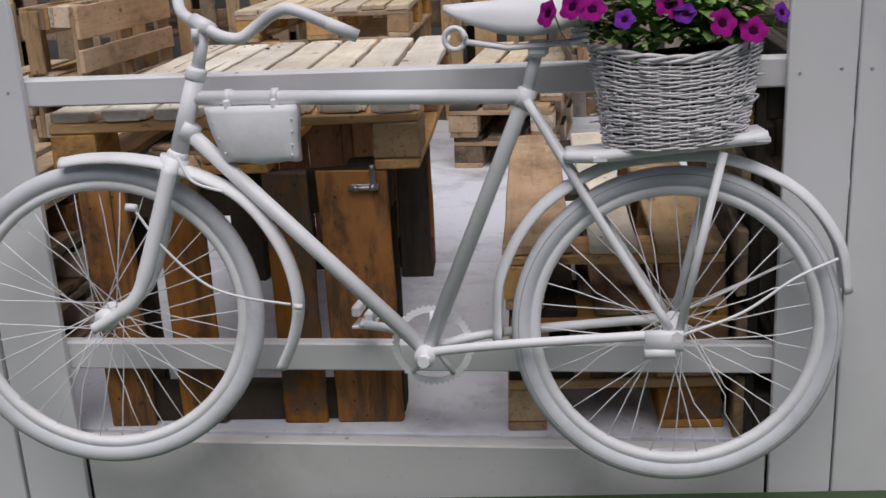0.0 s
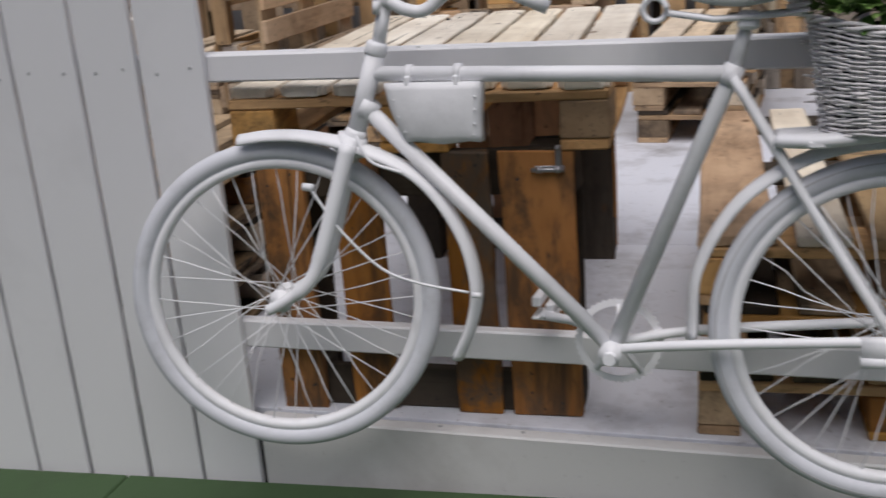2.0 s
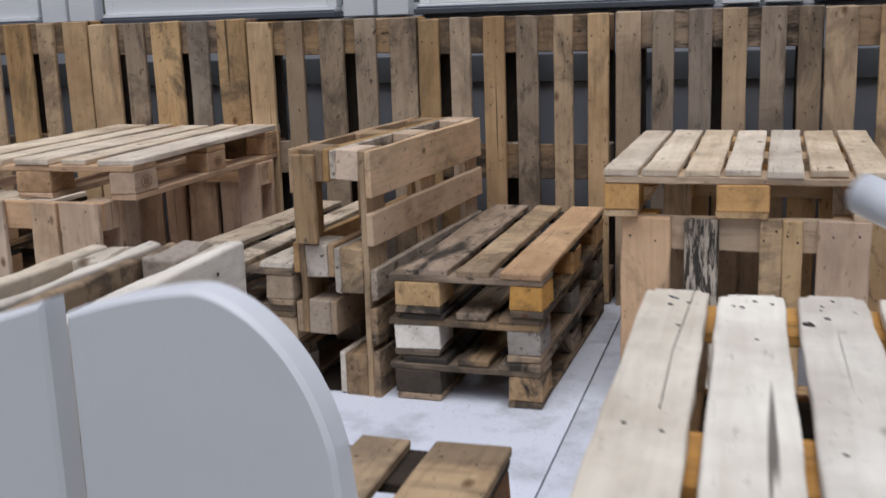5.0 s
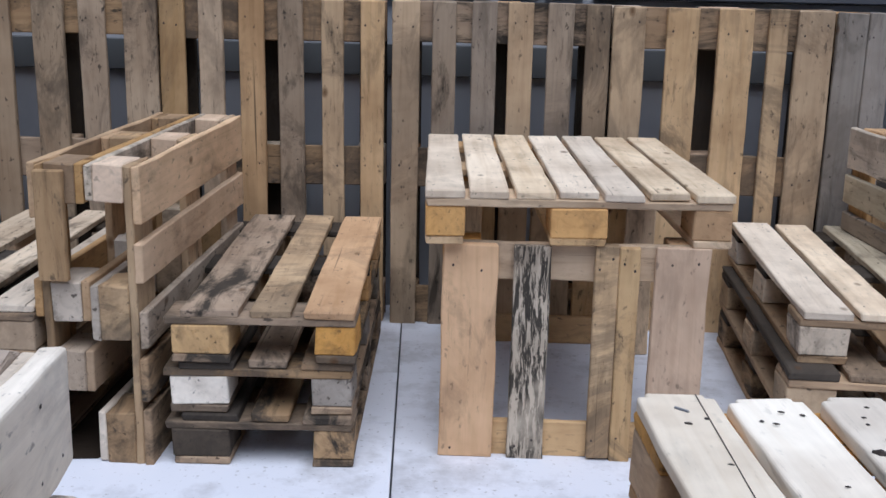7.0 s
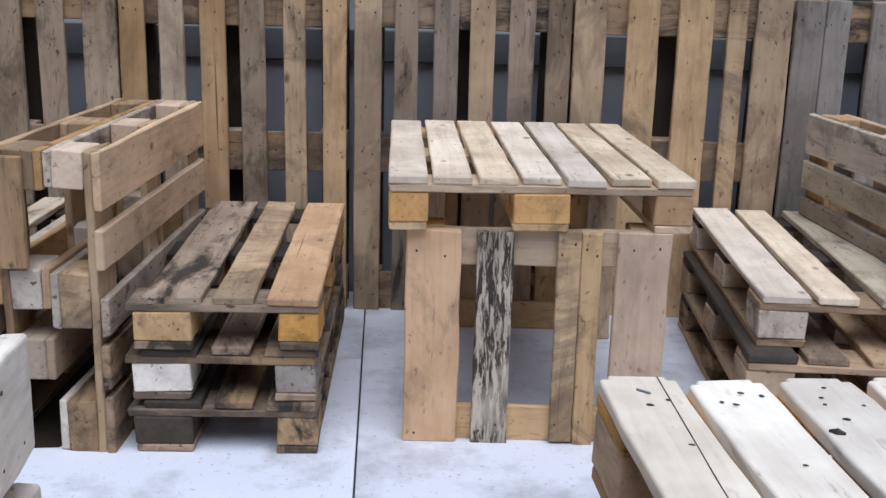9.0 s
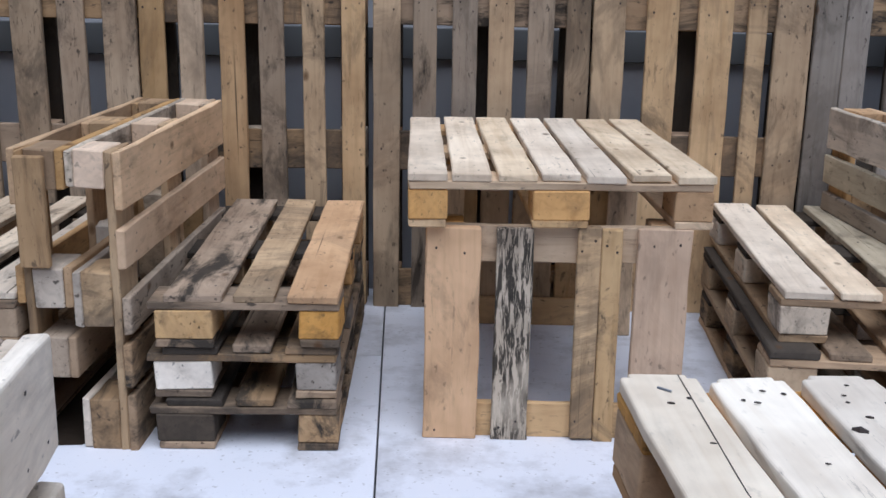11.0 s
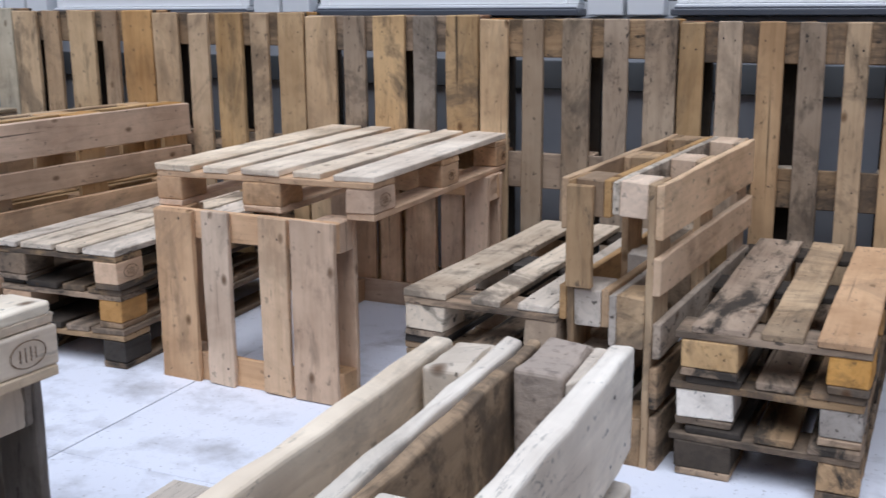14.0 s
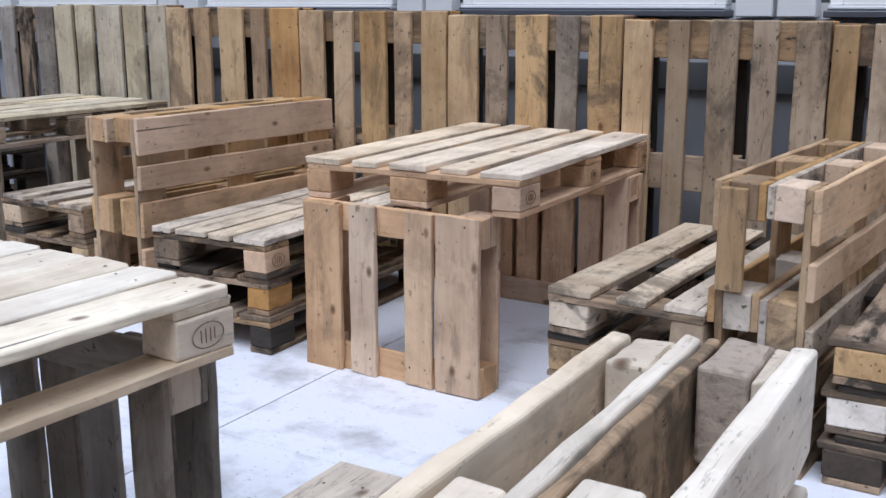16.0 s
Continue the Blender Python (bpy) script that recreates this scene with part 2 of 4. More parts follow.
M_LEAF = leafy("petunia_leaf", (0.085, 0.175, 0.04), (0.24, 0.38, 0.11))
M_PETAL = paint("magenta_petal", (0.30, 0.008, 0.19), 0.8, (0.16, 0.004, 0.11), 0.6, 40.0, 0.1)
M_VIOLET = paint("violet_petal", (0.17, 0.03, 0.33), 0.8, (0.09, 0.01, 0.20), 0.6, 40.0, 0.1)
M_THROAT = paint("dark_petal_throat", (0.035, 0.001, 0.025), 0.9, (0.02, 0.0, 0.015), 0.4, 40.0, 0.1)
for soft in (M_PETAL, M_VIOLET, M_THROAT, M_LEAF, M_SOIL_SHADE):
    soft.node_tree.nodes["Principled BSDF"].inputs["Specular IOR Level"].default_value = 0.1


# ---- building blocks ----
def part(name, bm, mat, parent=None, label="", smooth=False):
    me = bpy.data.meshes.new(name)
    bmesh.ops.recalc_face_normals(bm, faces=bm.faces)
    bm.to_mesh(me)
    bm.free()
    for p in me.polygons:
        p.use_smooth = smooth
    me.materials.append(mat)
    ob = new(name, me)
    if parent is not None:
        ob.parent = parent
    if label:
        ob["label"] = label
    return ob


def box_bm(x0, x1, y0, y1, z0, z1, bevel=0.004, bm=None):
    bm = bm or bmesh.new()
    made = bmesh.ops.create_cube(bm, size=1.0, matrix=Matrix.Translation(((x0 + x1) / 2, (y0 + y1) / 2, (z0 + z1) / 2)) @ Matrix.Diagonal((x1 - x0, y1 - y0, z1 - z0, 1)))
    if bevel:
        edges = list({e for v in made["verts"] for e in v.link_edges})
        bmesh.ops.bevel(bm, geom=edges, offset=bevel, segments=1, affect="EDGES")
    return bm


def structure(name, bm, mat, label="", category="", smooth=False):
    return tagged(part(name, bm, mat, None, "", smooth), label, category, "", "structure")


MESHES = {}
dice = random.Random(5)


def plank_mesh(L, W, T, mat, round_ends=0.0, nailed=(), worn=0.0):
    """A sawn board, length along x; three slightly different ones for each size."""
    key = (round(L, 3), round(W, 3), round(T, 3), mat.name, round_ends, nailed, worn, dice.randrange(4))
    if key not in MESHES:
        bm = bmesh.new()
        bmesh.ops.create_cube(bm, size=1.0, matrix=Matrix.Diagonal((L, W, T, 1)))
        j = min(0.004, W * 0.03) + (worn * 0.14 if L > 0.5 else 0.0)
        long_edges = [e for e in bm.edges if abs((e.verts[0].co - e.verts[1].co).x) > L * 0.9]
        bmesh.ops.subdivide_edges(bm, edges=long_edges, cuts=(15 if worn and L > 0.5 else 7 if L > 0.5 else 3), use_grid_fill=False)
        sharp = [e for e in bm.edges if len(e.link_faces) == 2 and e.calc_face_angle() > 1.0]
        ends = [e for e in sharp if abs((e.verts[0].co - e.verts[1].co).z) > T * 0.8]
        for v in bm.verts:
            tip = abs(v.co.x) > L * 0.49
            v.co += Vector((dice.uniform(-j, j) if tip else 0.0, dice.uniform(-j, j) * (1.0 if tip else 0.55), dice.uniform(-j, j) * 0.3))
        if round_ends:
            bmesh.ops.bevel(bm, geom=ends, offset=round_ends, segments=2, affect="EDGES")
            sharp = [e for e in bm.edges if len(e.link_faces) == 2 and e.calc_face_angle() > 1.0]
        bmesh.ops.bevel(bm, geom=sharp, offset=worn or min(0.0035, T * 0.15), segments=3 if worn else 1, profile=0.5, affect="EDGES")
        bmesh.ops.recalc_face_normals(bm, faces=bm.faces)
        for x in nailed:
            for s in (-1, 1):
                if dice.random() < 0.15:
                    continue
                c = Vector((x + dice.uniform(-0.025, 0.025), s * W * dice.uniform(0.18, 0.32), T / 2 + 0.0006))
                r = dice.uniform(0.0032, 0.0048)
                f = bm.faces.new([bm.verts.new(c + Vector((r * math.cos(a), r * math.sin(a) * 0.8, 0))) for a in (0, 1.05, 2.09, 3.14, 4.19, 5.24)])
                f.material_index = 1
        me = bpy.data.meshes.new("board")
        bm.to_mesh(me)
        bm.free()
        me.materials.append(mat)
        me.materials.append(M_NAIL)
        MESHES[key] = me
    return MESHES[key]


AXIS = {"x": Vector((1, 0, 0)), "y": Vector((0, 1, 0)), "z": Vector((0, 0, 1))}


def piece(name, parent, lo, hi, mat, long="x", wide="y", base=Matrix.Identity(4), wobble=0.004, round_ends=0.0, nailed=(), worn=0.0):
    """One board or block between two corners in the frame of base."""
    lo, hi = Vector(lo), Vector(hi)
    size = hi - lo
    a, b = AXIS[long], AXIS[wide]
    c = a.cross(b)
    dims = [abs(size.dot(k)) for k in (a, b, c)]
    rot = Matrix((a, b, c)).transposed().to_4x4()
    ob = new(name, plank_mesh(*dims, mat, round_ends, nailed, worn))
    ob.parent = parent
    w = wobble
    ob.matrix_basis = base @ Matrix.Translation((lo + hi) / 2) @ Euler((dice.uniform(-w, w), dice.uniform(-w, w), dice.uniform(-w, w))).to_matrix().to_4x4() @ rot
    return ob


def frame_of(origin, u, v):
    """A frame with its first axis along u, its second along v."""
    u, v = Vector(u), Vector(v)
    m = Matrix((u, v, u.cross(v))).transposed().to_4x4()
    return Matrix.Translation(origin) @ m


def spread(width, widths):
    """Boards of these widths laid evenly over a pallet of that width."""
    gap = (width - sum(widths)) / (len(widths) - 1)
    out, at = [], 0.0
    for w in widths:
        out.append((at, at + w))
        at += w + gap
    return out


EUR = [0.145, 0.10, 0.145, 0.10, 0.145]


def pallet(parent, base, U, V, boards, deck, under=None, rows=3, feet=None, round_ends=0.0, mats=None, block_mat=None, base_boards=True, inner=None, base_mat=None, worn=0.0):
    """A pallet: deck boards along u, crossbars along v, blocks and base boards beneath; total height 0.144."""
    under = under or deck
    block_mat = block_mat or under
    feet = feet if feet is not None else [(0, 0.10), (V / 2 - 0.0725, V / 2 + 0.0725), (V - 0.10, V)]
    at = [0, (U - 0.145) / 2, U - 0.145] if rows == 3 else [0, U - 0.10]
    bw = 0.145 if rows == 3 else 0.10
    nails = tuple(round(u + bw / 2 - U / 2, 3) for u in at)
    for i, (v0, v1) in enumerate(boards):
        m = mats[i] if mats and mats[i] else deck
        e = dice.uniform(-0.006, 0.006)
        piece("deck_board", parent, (e, v0, 0.122), (U + e * 0.5, v1, 0.144), m, "x", "y", base, 0.005, round_ends, nails, worn)
    for u in at:
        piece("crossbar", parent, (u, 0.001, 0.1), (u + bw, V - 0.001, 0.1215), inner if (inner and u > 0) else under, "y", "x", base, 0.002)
        for k, (v0, v1) in enumerate(feet):
            stuff = block_mat[k] if isinstance(block_mat, tuple) else dice.choice(BLOCKS.get(block_mat, [block_mat]))
            piece("block", parent, (u, v0, 0.022), (u + bw, v1, 0.0995), stuff, "x", "y", base, 0.012, worn=worn)
    if base_boards:
        for v0, v1 in feet:
            piece("base_board", parent, (0, v0, 0.0), (U, v1, 0.0215), base_mat or under, "x", "y", base, 0.002)


def thing(name, place, label, category, group=""):
    ob = new(name)
    ob.location = place
    ob.empty_display_size = 0.05
    return tagged(ob, label, category, group)


def lathe(points, segments=24):
    """A turned body round z from (radius, height) pairs."""
    bm = bmesh.new()
    rings = []
    for r, z in points:
        rings.append([bm.verts.new((r * math.cos(2 * math.pi * i / segments), r * math.sin(2 * math.pi * i / segments), z)) for i in range(segments)])
    for a, b in zip(rings, rings[1:]):
        for i in range(segments):
            k = (i + 1) % segments
            bm.faces.new((a[i], a[k], b[k], b[i]))
    for ring in (rings[0], rings[-1]):
        bm.faces.new(ring)
    return bm


def smooth_path(points, steps=6):
    """Catmull-Rom through the points."""
    P = [Vector(p) for p in points]
    P = [P[0] * 2 - P[1]] + P + [P[-1] * 2 - P[-2]]
    out = []
    for i in range(1, len(P) - 2):
        for s in range(steps):
            t = s / steps
            a, b, c, d = P[i - 1:i + 3]
            out.append(0.5 * (2 * b + (c - a) * t + (2 * a - 5 * b + 4 * c - d) * t * t + (3 * b - a - 3 * c + d) * t ** 3))
    out.append(P[-2])
    return out


def tube_bm(path, radius, sides=12, closed=False, bm=None, flat=1.0, side=None):
    """A tube along a path; radius may be a list. flat squeezes it along side."""
    bm = bm or bmesh.new()
    path = [Vector(p) for p in path]
    n = len(path)
    rings = []
    ref = Vector((0.123, 1, 0.07)).normalized() if side is None else Vector(side)
    for i, p in enumerate(path):
        if closed:
            d = path[(i + 1) % n] - path[i - 1]
        else:
            d = path[min(i + 1, n - 1)] - path[max(i - 1, 0)]
        d.normalize()
        a = (ref - d * ref.dot(d)).normalized()
        b = d.cross(a)
        r = radius[i] if isinstance(radius, (list, tuple)) else radius
        rings.append([bm.verts.new(p + a * (r * flat * math.cos(2 * math.pi * k / sides)) + b * (r * math.sin(2 * math.pi * k / sides))) for k in range(sides)])
    for i in range(n if closed else n - 1):
        r0, r1 = rings[i], rings[(i + 1) % n]
        for k in range(sides):
            k2 = (k + 1) % sides
            bm.faces.new((r0[k], r0[k2], r1[k2], r1[k]))
    if not closed:
        bm.faces.new(rings[0])
        bm.faces.new(rings[-1])
    return bm


# ---- ground, deck, building ----
bm = bmesh.new()
for x, y in ((-400, -400), (400, -400), (400, 400), (-400, 400)):
    bm.verts.new((x, y, -0.42))
bm.faces.new(bm.verts)
structure("ground", bm, M_GROUND, "grey asphalt yard round the terrace", "ground")

# green planks before the fence, falling slightly to one side
green = tagged(new("pavement"), "green painted timber boardwalk before the white fence", "boardwalk", "", "structure")
for k in range(6):
    y1 = 2.822 - k * 0.30
    cut = -1.02 if k == 0 else -2.6 + 1.7 * (k % 3)
    for x0, x1 in ((-6, cut - 0.002), (cut + 0.002, 6)):
        ob = part("plank", box_bm(x0, x1, y1 - 0.296, y1, -0.03, 0.0, 0.004), M_GREEN, green)
        ob.matrix_basis = pose(0.5, 0, -0.1355, 0, -2.6, 0)
skirt = structure("trim", box_bm(-7, 7, 0.95, 2.77, -0.80, -0.55, 0.01), M_GREEN, "green painted timber bearer under the boardwalk", "bearer")

# painted sheets of the terrace
floor = tagged(new("floor"), "white painted plywood terrace deck with scuffed joints", "floor", "", "structure")
COLS = [-9.45, -7.42, -5.17, -2.92, -0.67, 1.58, 3.69]
CUTS = [[2.875, 4.3, 6.9], [2.875, 3.9, 5.3, 6.9], [2.875, 4.9, 6.9], [2.875, 4.896, 5.74, 6.15, 6.9], [2.875, 4.05, 6.9], [2.875, 4.6, 6.9]]
SKEW = 0.052


def sheet(x0, x1, y0, y1):
    """A floor sheet; the joints run slightly askew to the fences."""
    def corner(x, y, dx, dy):
        yy = y if y in (2.875, 6.9) else y + SKEW * (x + 0.67)
        return (x - (0 if x in (COLS[0], COLS[-1]) else SKEW * (yy - 6.0)) + dx, yy + dy)
    g, k = 0.0028, 0.0014
    ring = [corner(x0, y0, g, k), corner(x1, y0, -g, k), corner(x1, y1, -g, -k), corner(x0, y1, g, -k)]
    bm = bmesh.new()
    f = bm.faces.new([bm.verts.new((x, y, 0.0)) for x, y in ring])
    ext = bmesh.ops.extrude_face_region(bm, geom=[f])
    bmesh.ops.translate(bm, verts=[v for v in ext["geom"] if isinstance(v, bmesh.types.BMVert)], vec=(0, 0, -0.018))
    bmesh.ops.bevel(bm, geom=[e for e in bm.edges if all(v.co.z > -0.001 for v in e.verts)], offset=0.0012, segments=1, affect="EDGES")
    return bm


for (x0, x1), cuts in zip(zip(COLS, COLS[1:]), CUTS):
    for y0, y1 in zip(cuts, cuts[1:]):
        part("sheet", sheet(x0, x1, y0, y1), M_FLOOR, floor)
structure("trim", box_bm(-9.4, 3.6, 2.89, 6.88, -0.40, -0.022, 0.01), M_BAND, "dark deck bearers below the sheets", "deck frame")

# building behind the pallet fence
WALL_Y = 6.93
structure("wall_north", box_bm(-14, 8, WALL_Y, WALL_Y + 0.25, -0.42, 1.20, 0.0), M_WALL, "grey-blue painted parapet wall behind the pallets", "wall")
structure("trim", box_bm(-14, 8, WALL_Y - 0.02, WALL_Y + 0.002, 0.907, 1.024, 0.003), M_BAND, "dark grey band along the wall", "trim")
structure("wall_north", box_bm(-14, 8, WALL_Y + 0.06, WALL_Y + 0.25, 1.20, 1.26, 0.0), M_WHITE, "white painted wall strip under the windows", "wall")
# upper wall, out of view, built tall to block sky light from the north
structure("wall_north", box_bm(-14, 8, WALL_Y + 0.02, WALL_Y + 0.3, 2.75, 5.5, 0.0), M_WHITE, "unseen white wall above the windows, raised to block sky light", "wall")


def window_unit(x0, x1, k):
    w = tagged(new("window_%d" % k), "white framed window with a dark metal sill", "window", "", "structure")
    part("window_sill", box_bm(x0 - 0.01, x1 + 0.01, WALL_Y - 0.05, WALL_Y + 0.06, 1.205, 1.232, 0.004), M_SILL, w, "dark anodised sill")
    part("track", box_bm(x0, x1, WALL_Y - 0.02, WALL_Y + 0.06, 1.232, 1.250, 0.003), M_WHITE, w)
    part("track", box_bm(x0, x1, WALL_Y - 0.035, WALL_Y - 0.022, 1.232, 1.240, 0.002), M_SILL, w)
    for a, b in ((x0, x0 + 0.05), (x1 - 0.05, x1)):
        part("window_frame", box_bm(a, b, WALL_Y, WALL_Y + 0.06, 1.252, 2.74, 0.004), M_WHITE, w)
    part("window_frame", box_bm(x0 + 0.051, x1 - 0.051, WALL_Y, WALL_Y + 0.06, 1.252, 1.40, 0.004), M_WHITE, w)
    part("window_frame", box_bm(x0 + 0.051, x1 - 0.051, WALL_Y, WALL_Y + 0.06, 2.66, 2.74, 0.004), M_WHITE, w)
    part("pane", box_bm(x0 + 0.052, x1 - 0.052, WALL_Y + 0.025, WALL_Y + 0.035, 1.402, 2.658, 0.0), M_GLASS, w, "grey reflecting glass")


for k in range(-4, 4):
    c = -0.213 + 1.655 * k
    for s in (-1, 1):
        tagged(part("panel", box_bm(c + s * 0.083 - 0.074, c + s * 0.083 + 0.074, WALL_Y - 0.03, WALL_Y + 0.05, 1.205, 2.74, 0.005), M_WHITE), "white painted pilaster board between windows", "facade panel", "facade panels")
    window_unit(c + 0.20, c + 1.455, k + 5)

# plain facade added out of view behind the camera, to block low sky light
structure("wall_south", box_bm(-16, 12, -7.3, -7.0, -0.42, 5.5, 0.0), M_WALL, "plain grey facade added out of view to block low sky light", "wall")

# plain walls that close the terrace at both ends
structure("wall_west", box_bm(-9.7, -9.45, 2.9, 6.9, -0.42, 1.25, 0.0), M_WALL, "plain grey wall at the end of the terrace", "wall")
structure("wall_east", box_bm(3.7, 3.95, 2.9, 6.9, -0.42, 1.25, 0.0), M_WALL, "plain grey wall at the end of the terrace", "wall")

# ---- pallet fence at the back ----
FENCE_Y = 6.67
WORDS = {W_ASH: "dull ash grey", W_OLD: "dark stained", W_CREAM: "pale cream", W_GOLD: "golden brown", W_TAN: "tan pine", W_GREY: "weathered grey"}


def fence_panel(h, m, boards, mats=None):
    """An upright pallet with its boards at these stretches of x."""
    x0, x1 = boards[0][0], boards[-1][1]
    f = thing("fence_pallet", (x1, FENCE_Y + 0.144, 0.0), WORDS[m] + " pallet stood upright as a fence panel", "pallet fence", "upright pallets of the back fence")
    # rear base boards near black: shade in the fence gaps put into colour
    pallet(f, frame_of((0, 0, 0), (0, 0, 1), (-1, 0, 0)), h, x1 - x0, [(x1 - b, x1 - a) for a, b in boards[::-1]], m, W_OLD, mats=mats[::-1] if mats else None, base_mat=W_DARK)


fence_panel(1.24, W_OLD, [(-6.86, -6.70), (-6.66, -6.55), (-6.48, -6.34), (-6.29, -6.18), (-6.13, -5.97)], [W_ASH, W_OLD, W_ASH, W_OLD, W_ASH])
fence_panel(1.25, W_CREAM, [(-5.95, -5.80), (-5.77, -5.63), (-5.593, -5.396), (-5.365, -5.21), (-5.176, -5.032)])
fence_panel(1.236, W_GOLD, [(-5.024, -4.86), (-4.819, -4.71), (-4.643, -4.476), (-4.419, -4.325), (-4.288, -4.106)], [W_TAN, W_GOLD, W_TAN, W_GOLD, W_ORANGE])
fence_panel(1.225, W_TAN, [(-4.098, -3.948), (-3.89, -3.778), (-3.728, -3.581), (-3.533, -3.438), (-3.382, -3.248)], [W_HONEY, W_TAN, W_HONEY, W_TAN, W_HONEY])
fence_panel(1.21, W_GREY, [(-3.238, -3.082), (-3.041, -2.933), (-2.891, -2.74), (-2.70, -2.599), (-2.547, -2.403)], [W_HONEY, W_GREY, W_TAN, W_ASH, W_TAN])
fence_panel(1.195, W_GREY, [(-2.394, -2.273), (-2.21, -2.123), (-2.041, -1.928), (-1.872, -1.776), (-1.712, -1.592)], [W_TAN, W_GREY, W_GREY, W_GREY, W_GREY])
fence_panel(1.185, W_GOLD, [(-1.584, -1.493), (-1.44, -1.354), (-1.297, -1.207), (-1.155, -1.065), (-1.001, -0.922), (-0.862, -0.778)], [W_HONEY, W_TAN, W_GOLD, W_GREY, W_TAN, W_HONEY])
fence_panel(1.19, W_GREY, [(-0.75, -0.653), (-0.607, -0.523), (-0.467, -0.38), (-0.338, -0.25), (-0.20, -0.11), (-0.065, 0.020)], [W_TAN, W_GREY, W_GREY, W_TAN, W_GREY, W_GREY])
fence_panel(1.185, W_TAN, [(0.028, 0.142), (0.216, 0.329), (0.397, 0.519), (0.573, 0.640), (0.670, 0.797)], [W_TAN, W_TAN, W_HONEY, W_TAN, W_TAN])
fence_panel(1.18, W_ASH, [(0.806, 0.911), (0.915, 1.002), (1.076, 1.20), (1.26, 1.37), (1.43, 1.57)])
fence_panel(1.18, W_GREY, [(1.60, 1.74), (1.79, 1.89), (1.94, 2.08), (2.13, 2.23), (2.28, 2.42)])


# ---- pallet benches, backrests and tables ----
def bench(x0, x1, y0, deck, under, label, layers=3, widths=(0.145, 0.10, 0.145), length=1.2, mats=None, skew=0.0, lowest=None, boards=None, feet=None, lower=(0.0, 0.0), blocks=None):
    """Cut pallets stacked as a seat; each layer is a thing of its own."""
    V = x1 - x0
    for k in range(layers):
        top = k == layers - 1
        dx, dy = (0, 0) if top else (lower[0] + dice.uniform(-0.012, 0.012), lower[1] + dice.uniform(0.0, 0.015))
        p = thing("bench_pallet", (x0 + dx, y0 + dy, 0.0005 + 0.1445 * k), label if top else "cut wooden pallet in the stack under a bench seat", "pallet", "stacked bench pallets")
        p.rotation_euler = (0, 0, radians(skew + (0 if top else dice.uniform(-0.5, 0.5))))
        base = Matrix.Translation((V, 0, 0)) @ frame_of((0, 0, 0), (0, 1, 0), (-1, 0, 0))
        d = deck if top else under
        stand = feet or [(0, 0.10), (V - 0.13, V)]
        # inner crossbars and lower decks go darker: the stack's shade put into colour
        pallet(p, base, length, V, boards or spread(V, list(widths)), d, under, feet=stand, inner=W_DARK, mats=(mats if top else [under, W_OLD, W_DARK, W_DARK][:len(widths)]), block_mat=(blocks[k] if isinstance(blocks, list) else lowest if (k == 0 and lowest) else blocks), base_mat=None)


def backrest(x, y0, facing, deck, under, label, mats=None, length=1.2, height=0.8, low=0.0, skew=0.0, boards=None, feet=None, base_mat=None, blocks=None):
    """A pallet stood on its long edge; x is its rear face, facing the way its deck looks."""
    p = thing("backrest_pallet", (x, y0, 0.0), label, "pallet", "backrest pallets")
    p.rotation_euler = (0, 0, radians(skew))
    if facing > 0:
        base = frame_of((0, 0, low), (0, 1, 0), (0, 0, 1))
    else:
        base = Matrix.Translation((0, length, 0)) @ frame_of((0, 0, low), (0, -1, 0), (0, 0, 1))
    pallet(p, base, length, height, boards or spread(height, EUR[::-1] if low == 0 else EUR[:3]), deck, under, mats=mats, feet=feet, base_mat=base_mat, block_mat=blocks)
    return p


def table(x0, x1, y0, y1, widths, deck, under, legs, label, leg_slats=None, leg_mats=None, round_ends=0.0, top=0.744, group="pallet tables", rear_in=0.0, rear_inset=0.05, skew=0.0, leg_under=None, rear_slats=None, leg_blocks=None, top_skew=0.0, top_at=(0.0, 0.0), worn=0.0, rear_deck=None):
    """A pallet top on two half pallets that stand as legs."""
    t = thing("pallet_table", (x0, y0, 0.0), label, "table", group)
    t.rotation_euler = (0, 0, radians(skew))
    leg_under = leg_under or under
    V, U = x1 - x0, y1 - y0
    base = pose(top_at[0], top_at[1], 0, 0, 0, top_skew) @ Matrix.Translation((V, 0, top - 0.144)) @ frame_of((0, 0, 0), (0, 1, 0), (-1, 0, 0))
    pallet(t, base, U, V, spread(V, list(widths)), deck, under, round_ends=round_ends, worn=worn)
    h = top - 0.1445
    slats = leg_slats or [(a + 0.05, b + 0.05) for a, b in spread(V - 0.10, EUR)]
    first, last = slats[0][0], slats[-1][1]
    w = last - first
    # front leg, deck outwards
    fb = Matrix.Translation((last, 0.146, 0.0)) @ frame_of((0, 0, 0), (0, 0, 1), (-1, 0, 0))
    pallet(t, fb, h, w, [(last - b, last - a) for a, b in slats], legs, leg_under, rows=2, mats=leg_mats, feet=[(0.0, 0.10), (w - 0.10, w)])
    w = V - 2 * rear_inset
    rb = Matrix.Translation((rear_inset, U - 0.146 - rear_in, 0.0)) @ frame_of((0, 0, 0), (0, 0, 1), (1, 0, 0))
    pallet(t, rb, h, w, rear_slats or spread(w, EUR), rear_deck or leg_under, leg_under, rows=2, block_mat=leg_blocks, feet=[(0.0, 0.10), (w - 0.10, w)])
    return t


